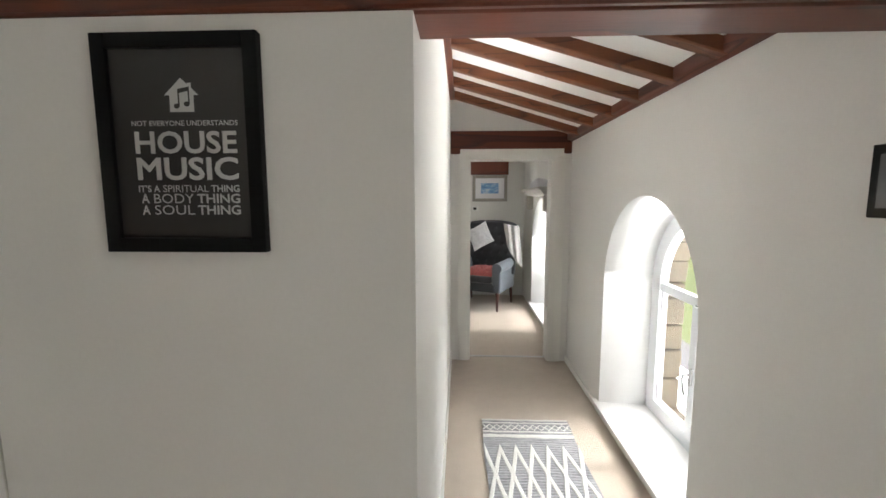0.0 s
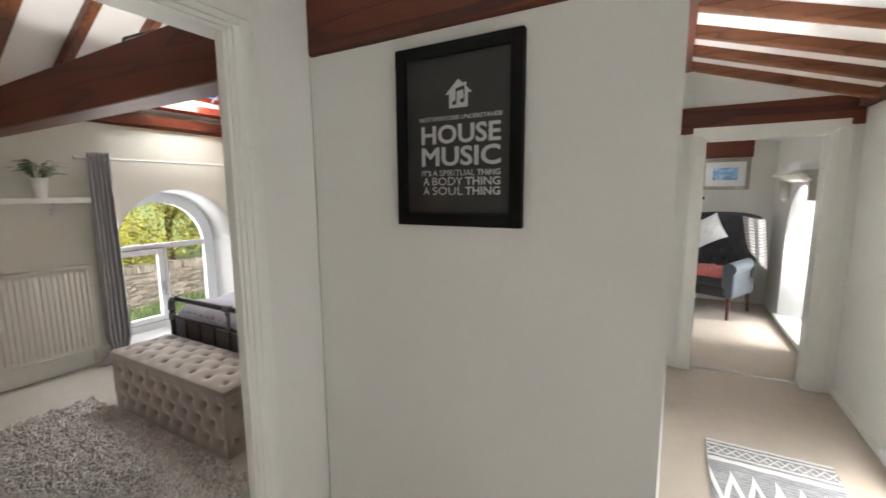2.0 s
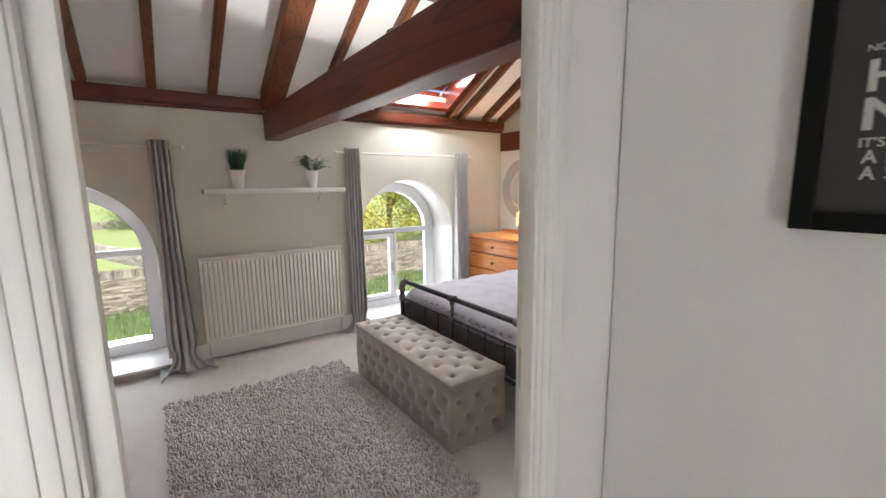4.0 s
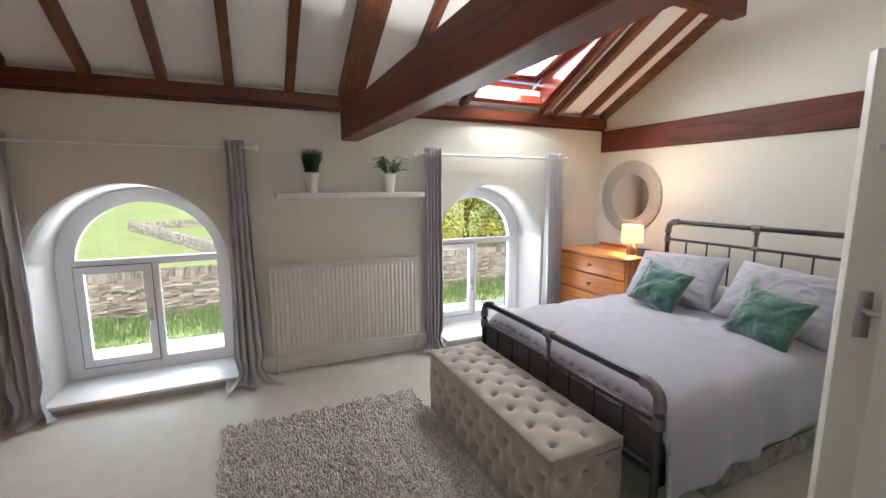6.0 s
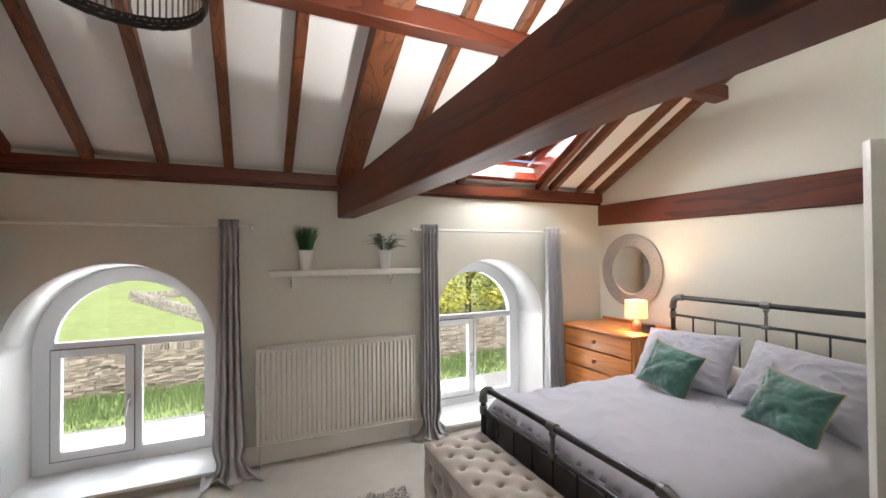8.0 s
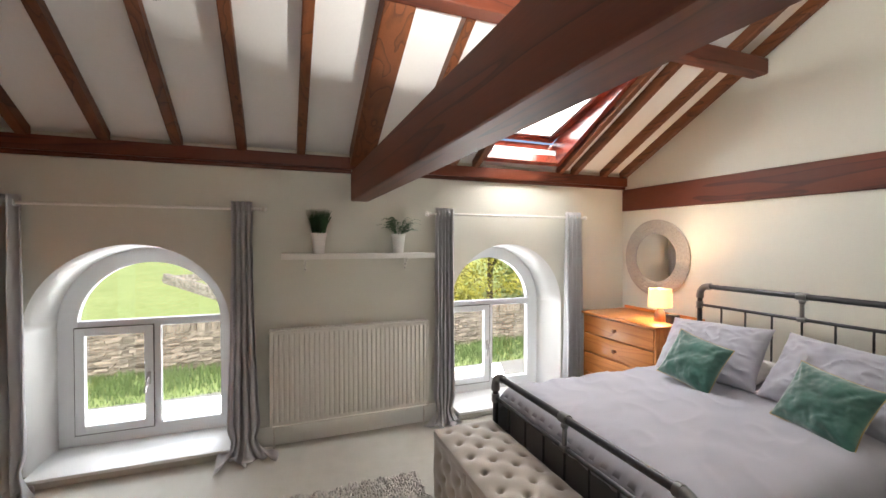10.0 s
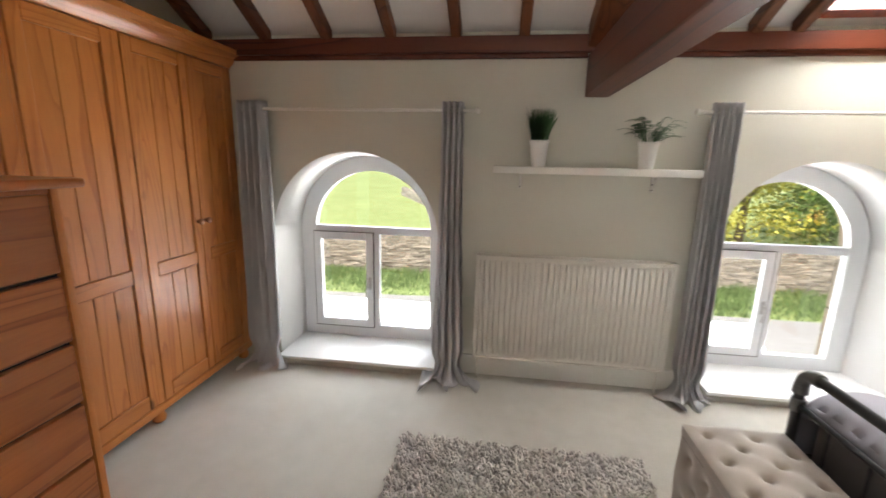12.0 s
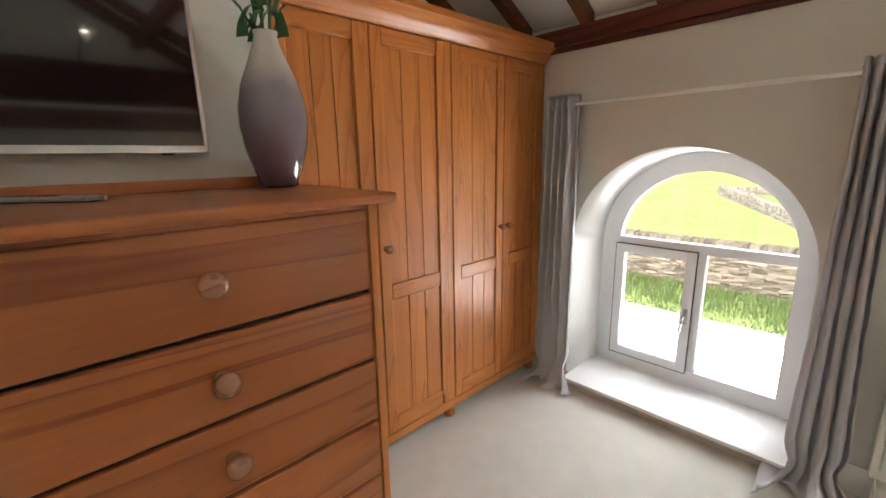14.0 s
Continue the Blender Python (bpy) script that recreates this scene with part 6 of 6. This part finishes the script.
solid("folded_linen", sheet(20, 30, folded), WHITEC, "folded white linen lying on the pelmet", "linen")
part("pull_cord", tube([(E - 0.03, 5.12, 1.63), (E - 0.035, 5.12, 1.0), (E - 0.03, 5.11, 0.62)], 0.003, 6), WHITEC, t)

# ---- outdoors ----
STONE = plain("outer_sandstone", (0.14, 0.108, 0.068), 0.9, vary=0.30, scale=5, fine=60, bump=0.6, depth=0.01)


def outer_stone():
    """Sandstone blocks round the windows outside, seen through the glass."""
    for face, out, centres, half, spring in ((WO, -1, FRAMES_W, 0.582, 0.985), (E + 0.42, 1, WINDOWS_E, 0.54, 1.005)):
        for c in centres:
            s = thing("stone_surround", (face, c, -0.1), "weathered sandstone blocks round the outside of a window", "stonework", "stone window surrounds", "structure")
            xa, xb = sorted((face + out * 0.004, face + out * (0.13 if out > 0 else 0.10)))
            rnd = random.Random(int(c * 10 + 50))
            for side in (-1, 1):
                z = -0.15
                while z < spring - 0.02:
                    h = min(rnd.uniform(0.16, 0.24), spring - z)
                    a, b = sorted((c + side * half, c + side * (half + rnd.uniform(0.22, 0.40))))
                    part("stone", box(xa, xb + rnd.uniform(0, 0.01), a, b, z, z + h - 0.010, 0.008, segments=1), STONE, s)
                    z += h
            n = 11
            for k in range(n):
                a0, a1 = math.pi * (k + 0.03) / n, math.pi * (k + 0.97) / n
                q = [(c + r * math.cos(a), spring + r * math.sin(a)) for r, a in ((half, a0), (half + 0.26, a0), (half + 0.26, a1), (half, a1))]
                part("stone", prism(q, "x", xa, xb), STONE, s, smooth=False)
            part("outer_sill", box(xa, xb + (0.05 if out > 0 else 0), c - half - 0.1, c + half + 0.1, -0.16, 0.03, 0.01), STONE, s)


outer_stone()
GROUND = -1.86


def land(x, y):
    d = max(0.0, -x - 15.0)
    z = GROUND + 0.75 * (1 - math.exp(-d / 14)) + 0.004 * d + 9.0 * (max(0.0, d - 55) / 150) ** 1.3
    e = max(0.0, x - 12.0)
    z += 0.02 * e
    return z + 0.05 * noise.noise(Vector((x * 0.12, y * 0.12, 0)))


GRASS, n, l, p = nodes_of("lawn_grass")
v = coords(n, l)
c1 = ramp(n, l, tex_noise(n, l, v, 0.35, 5.0), [(0.3, (0.20, 0.27, 0.075)), (0.7, (0.31, 0.37, 0.135))])
c2 = ramp(n, l, tex_noise(n, l, v, 2.6, 7.0, 0.72), [(0.3, (0.15, 0.22, 0.06)), (0.72, (0.35, 0.41, 0.17))])
l.new(blend(n, l, c1, c2, 0.5), p.inputs["Base Color"])
p.inputs["Roughness"].default_value = 0.95
relief(n, l, tex_noise(n, l, v, 40.0), p, 0.6, 0.03)
# steps grow with the distance from the house
cuts = [0, 4, 8, 12, 16, 20, 25, 31, 38, 46, 56, 68, 84, 105, 130, 165, 210, 280, 380, 520, 760, 1200]
xs_ = [-c for c in reversed(cuts)] + cuts[1:]
bm = bmesh.new()
g = [[bm.verts.new((x, y, land(x, y))) for x in xs_] for y in xs_]
for j in range(len(xs_) - 1):
    for i in range(len(xs_) - 1):
        bm.faces.new((g[j][i], g[j][i + 1], g[j + 1][i + 1], g[j + 1][i]))
solid("ground", bm, GRASS, "bright green lawn rising gently to the distance", "grass", kind="structure")
GRAVEL = plain("pale_gravel", (0.23, 0.225, 0.21), 0.95, vary=0.18, scale=2.5, fine=70, bump=0.5, depth=0.01)
solid("road", sheet(6, 60, lambda u, v: Vector((-11.35 + 0.25 * math.sin(v * 37) + 0.1 * math.sin(v * 91) + (6.3 - 0.1 * math.sin(v * 37)) * u, -45 + 100 * v, GROUND + 0.075 + 0.02 * math.sin(v * 50)))), GRAVEL,
      "pale gravel lane beside the house", "road", kind="structure")
solid("path", sheet(4, 20, lambda u, v: Vector((2.2 + 3.4 * u, -10 + 26 * v, GROUND + 0.075))), plain("grey_paving", (0.30, 0.30, 0.30), 0.9, vary=0.12, scale=2, fine=50), "grey paved path beside the house", "path", kind="structure")


# dry stone walls
STONES = plain("dry_stone", (0.21, 0.185, 0.145), 0.95, vary=0.25, scale=9, fine=60, bump=0.7, depth=0.012)
nt = STONES.node_tree
info, hsv = nt.nodes.new("ShaderNodeNewGeometry"), nt.nodes.new("ShaderNodeHueSaturation")
pb = nt.nodes["Principled BSDF"]
src = pb.inputs["Base Color"].links[0].from_socket
mr = nt.nodes.new("ShaderNodeMapRange")
mr.inputs[3].default_value, mr.inputs[4].default_value = 0.6, 1.35
oi, ad = nt.nodes.new("ShaderNodeObjectInfo"), nt.nodes.new("ShaderNodeMath")
ad.operation = "ADD"
nt.links.new(info.outputs["Random Per Island"], ad.inputs[0])
nt.links.new(oi.outputs["Random"], ad.inputs[1])
fr = nt.nodes.new("ShaderNodeMath")
fr.operation = "FRACT"
nt.links.new(ad.outputs[0], fr.inputs[0])
nt.links.new(fr.outputs[0], mr.inputs[0])
nt.links.new(mr.outputs[0], hsv.inputs["Value"])
nt.links.new(src, hsv.inputs["Color"])
nt.links.new(hsv.outputs[0], pb.inputs["Base Color"])


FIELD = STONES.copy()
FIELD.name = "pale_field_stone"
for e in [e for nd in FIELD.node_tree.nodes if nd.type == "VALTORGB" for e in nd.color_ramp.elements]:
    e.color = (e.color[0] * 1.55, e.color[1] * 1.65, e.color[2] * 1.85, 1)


def stone_verts(rnd, a, b, h, depth):
    """Corners of one rough flat stone, a to b along the wall, with its bed at zero."""
    j = lambda s: rnd.uniform(-s, s)
    out = []
    for x in (a, b):
        for y in (-depth / 2, depth / 2):
            for z in (0, h):
                out.append(Vector((x + j(0.012), y + j(0.025), z + j(h * 0.10))))
    return out


STONE_FACES = [(0, 1, 3, 2), (4, 6, 7, 5), (0, 4, 5, 1), (2, 3, 7, 6), (1, 5, 7, 3), (0, 2, 6, 4)]


def dry_wall(name, p0, p1, height, seed, label, near=None, thick=0.52, stone=None):
    stone = stone or STONES
    p0, p1 = Vector(p0), Vector(p1)
    d = (p1 - p0)
    length = Vector((d.x, d.y, 0)).length
    u, nrm = Vector((d.x, d.y, 0)).normalized(), Vector((-d.y, d.x, 0)).normalized()
    w = thing(name, p0, label, "stone wall", "dry stone walls")
    rnd = random.Random(seed)
    verts, faces, count = [], [], 0
    z = 0.0
    while z < height + 0.001:
        cope = z > height - 0.09
        h = rnd.uniform(0.040, 0.080) if not cope else 0.20
        s = rnd.uniform(-0.2, 0)
        while s < length:
            ln = rnd.uniform(0.12, 0.38) if not cope else rnd.uniform(0.05, 0.11)
            base = p0 + d * (max(0.0, min(s / length, 1.0)))
            base.z = p0.z + d.z * s / length + z
            depth = thick - 0.12 * z / height
            quad = [base + u * q.x + nrm * q.y + Vector((0, 0, q.z)) for q in stone_verts(rnd, 0.004, ln - 0.006, h - 0.006, depth)]
            if near and near[0] < s < near[1] and count < 300:
                me = bpy.data.meshes.new("stone")
                me.from_pydata([q - p0 for q in quad], [], STONE_FACES)
                me.materials.append(stone)
                ob = new("stone", me)
                ob.parent = w
                count += 1
            else:
                k = len(verts)
                verts += [q - p0 for q in quad]
                faces += [tuple(k + i for i in f) for f in STONE_FACES]
            s += ln
        z += h
    core = bmesh.new()
    c0, c1 = p0 - u * 0.1, p1 + u * 0.1
    cv = [core.verts.new(q + nrm * sg * (thick / 2 - 0.09) + Vector((0, 0, zz)) - p0) for q in (c0, c1) for sg in (-1, 1) for zz in (-0.2, height - 0.03)]
    for f in STONE_FACES:
        core.faces.new([cv[i] for i in f])
    ob = link("wall_core", core, stone, False)
    ob.parent = w
    me = bpy.data.meshes.new("stones")
    me.from_pydata(verts, [], faces)
    me.materials.append(stone)
    ob = new("stones", me)
    ob.parent = w
    tagged(ob, kind="stuff")


dry_wall("lane_wall", (-13.9, -14.0, GROUND), (-13.9, 18.0, GROUND), 1.13, 4, "long buff dry stone wall along the lane", (10.0, 17.0))
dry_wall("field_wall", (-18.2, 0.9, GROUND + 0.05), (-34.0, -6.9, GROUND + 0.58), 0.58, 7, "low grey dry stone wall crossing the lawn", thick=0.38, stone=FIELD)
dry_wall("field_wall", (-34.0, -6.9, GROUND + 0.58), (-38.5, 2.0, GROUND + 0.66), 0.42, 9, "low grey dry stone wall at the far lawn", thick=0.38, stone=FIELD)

# rough grass on the verge and shrubs behind the wall
BLADE = plain("rough_grass_blade", (0.10, 0.155, 0.045), 0.8, vary=0.4, scale=3, fine=30, bump=0)
DOCK = plain("yellow_flower", (0.62, 0.50, 0.03), 0.7, vary=0.1, bump=0)
rnd = random.Random(31)
verts, faces = [], []
for k in range(15000):
    x, y = -11.3 - 2.35 * rnd.random() ** 0.8, rnd.uniform(-10, 13)
    h = rnd.uniform(0.08, 0.30) * (0.55 + 0.75 * max(0, noise.noise(Vector((x * 0.9, y * 0.9, 5))) + 0.45)) * (0.55 if x > -11.8 else 1)
    a = rnd.uniform(0, 6.28)
    w, bx, by = 0.014, rnd.uniform(-0.09, 0.09), rnd.uniform(-0.09, 0.09)
    i = len(verts)
    z = GROUND + 0.03
    verts += [(x - w * math.cos(a), y - w * math.sin(a), z), (x + w * math.cos(a), y + w * math.sin(a), z), (x + bx * 0.4 + w * math.cos(a) * 0.7, y + by * 0.4 + w * math.sin(a) * 0.7, z + h * 0.6),
              (x + bx * 0.4 - w * math.cos(a) * 0.7, y + by * 0.4 - w * math.sin(a) * 0.7, z + h * 0.6), (x + bx, y + by, z + h)]
    faces += [(i, i + 1, i + 2, i + 3), (i + 3, i + 2, i + 4)]
me = bpy.data.meshes.new("verge_grass")
me.from_pydata(verts, [], faces)
me.materials.append(BLADE)
tagged(new("verge_grass", me), "rough tufted grass at the foot of the stone wall", "grass", kind="stuff")


def tree(x, y, height, spread, seed, leaf, label, count=5200, low=0.12):
    z0 = land(x, y)
    t = thing("tree", (x, y, z0), label, "tree", "trees behind the wall")
    rnd = random.Random(seed)
    bm = rod((x, y, z0 - 0.1), (x + 0.1, y, z0 + height * 0.5), height * 0.03, height * 0.018, 9)
    tips = []
    for k in range(16):
        a, f = rnd.uniform(0, 6.28), rnd.uniform(low, 0.5)
        b = Vector((x + 0.1 * f, y, z0 + height * f))
        e = b + Vector((math.cos(a) * spread * rnd.uniform(0.4, 0.95), math.sin(a) * spread * rnd.uniform(0.4, 0.95), height * rnd.uniform(0.06, 0.48)))
        mid = (b + e) / 2 + Vector((0, 0, height * 0.05))
        tube([b, mid, e], height * 0.006, 6, bm)
        tips += [mid, e, (mid + e) / 2]
    part("trunk", bm, plain("bark", (0.10, 0.075, 0.05), 0.95, vary=0.3, scale=10, bump=0.6), t)
    verts, faces = [], []
    clumps = [q + Vector((rnd.gauss(0, 0.35), rnd.gauss(0, 0.35), rnd.gauss(0, 0.3))) for q in tips for _ in range(3)]
    for k in range(count):
        q = clumps[k % len(clumps)] + Vector((rnd.gauss(0, 0.34), rnd.gauss(0, 0.34), rnd.gauss(0, 0.28)))
        a, b2 = rnd.uniform(0, 6.28), rnd.uniform(-1.2, 1.2)
        d = Vector((math.cos(a) * math.cos(b2), math.sin(a) * math.cos(b2), math.sin(b2)))
        s = d.cross(Vector((rnd.uniform(-1, 1), rnd.uniform(-1, 1), 1))).normalized()
        ln = rnd.uniform(0.08, 0.17)
        i = len(verts)
        o = Vector((x, y, z0))
        verts += [q - o, q + d * ln * 0.5 + s * ln * 0.34 - o, q + d * ln - o, q + d * ln * 0.5 - s * ln * 0.34 - o]
        faces.append((i, i + 1, i + 2, i + 3))
    me = bpy.data.meshes.new("crown")
    me.from_pydata(verts, [], faces)
    me.materials.append(leaf)
    ob = new("crown", me)
    ob.parent = t
    tagged(ob, kind="stuff")


YELLOWL = plain("yellow_green_leaf", (0.34, 0.33, 0.045), 0.6, vary=0.45, scale=1.5, fine=8, bump=0)
GREENL = plain("mid_green_leaf", (0.10, 0.17, 0.035), 0.6, vary=0.45, scale=1.5, fine=8, bump=0)
tree(-19.5, 10.2, 6.0, 3.0, 3, YELLOWL, "spreading tree with yellow-green spring leaves", 9000, 0.08)
tree(-21.5, 14.8, 6.5, 3.2, 5, YELLOWL, "yellow-green leafed tree behind the stone wall", 9000, 0.08)
tree(-18.0, 13.0, 4.0, 2.4, 6, GREENL, "dense green bush-like tree behind the wall", 8000, 0.05)
tree(-26.0, 9.0, 7.0, 3.6, 8, GREENL, "tall green leafed tree further off", 9000, 0.08)
tree(-17.5, 7.4, 2.6, 1.7, 10, YELLOWL, "low yellow-green shrub behind the wall", 5000, 0.05)
tree(-35.0, -1.0, 3.0, 2.2, 12, GREENL, "green shrub behind the far wall", 4000, 0.05)
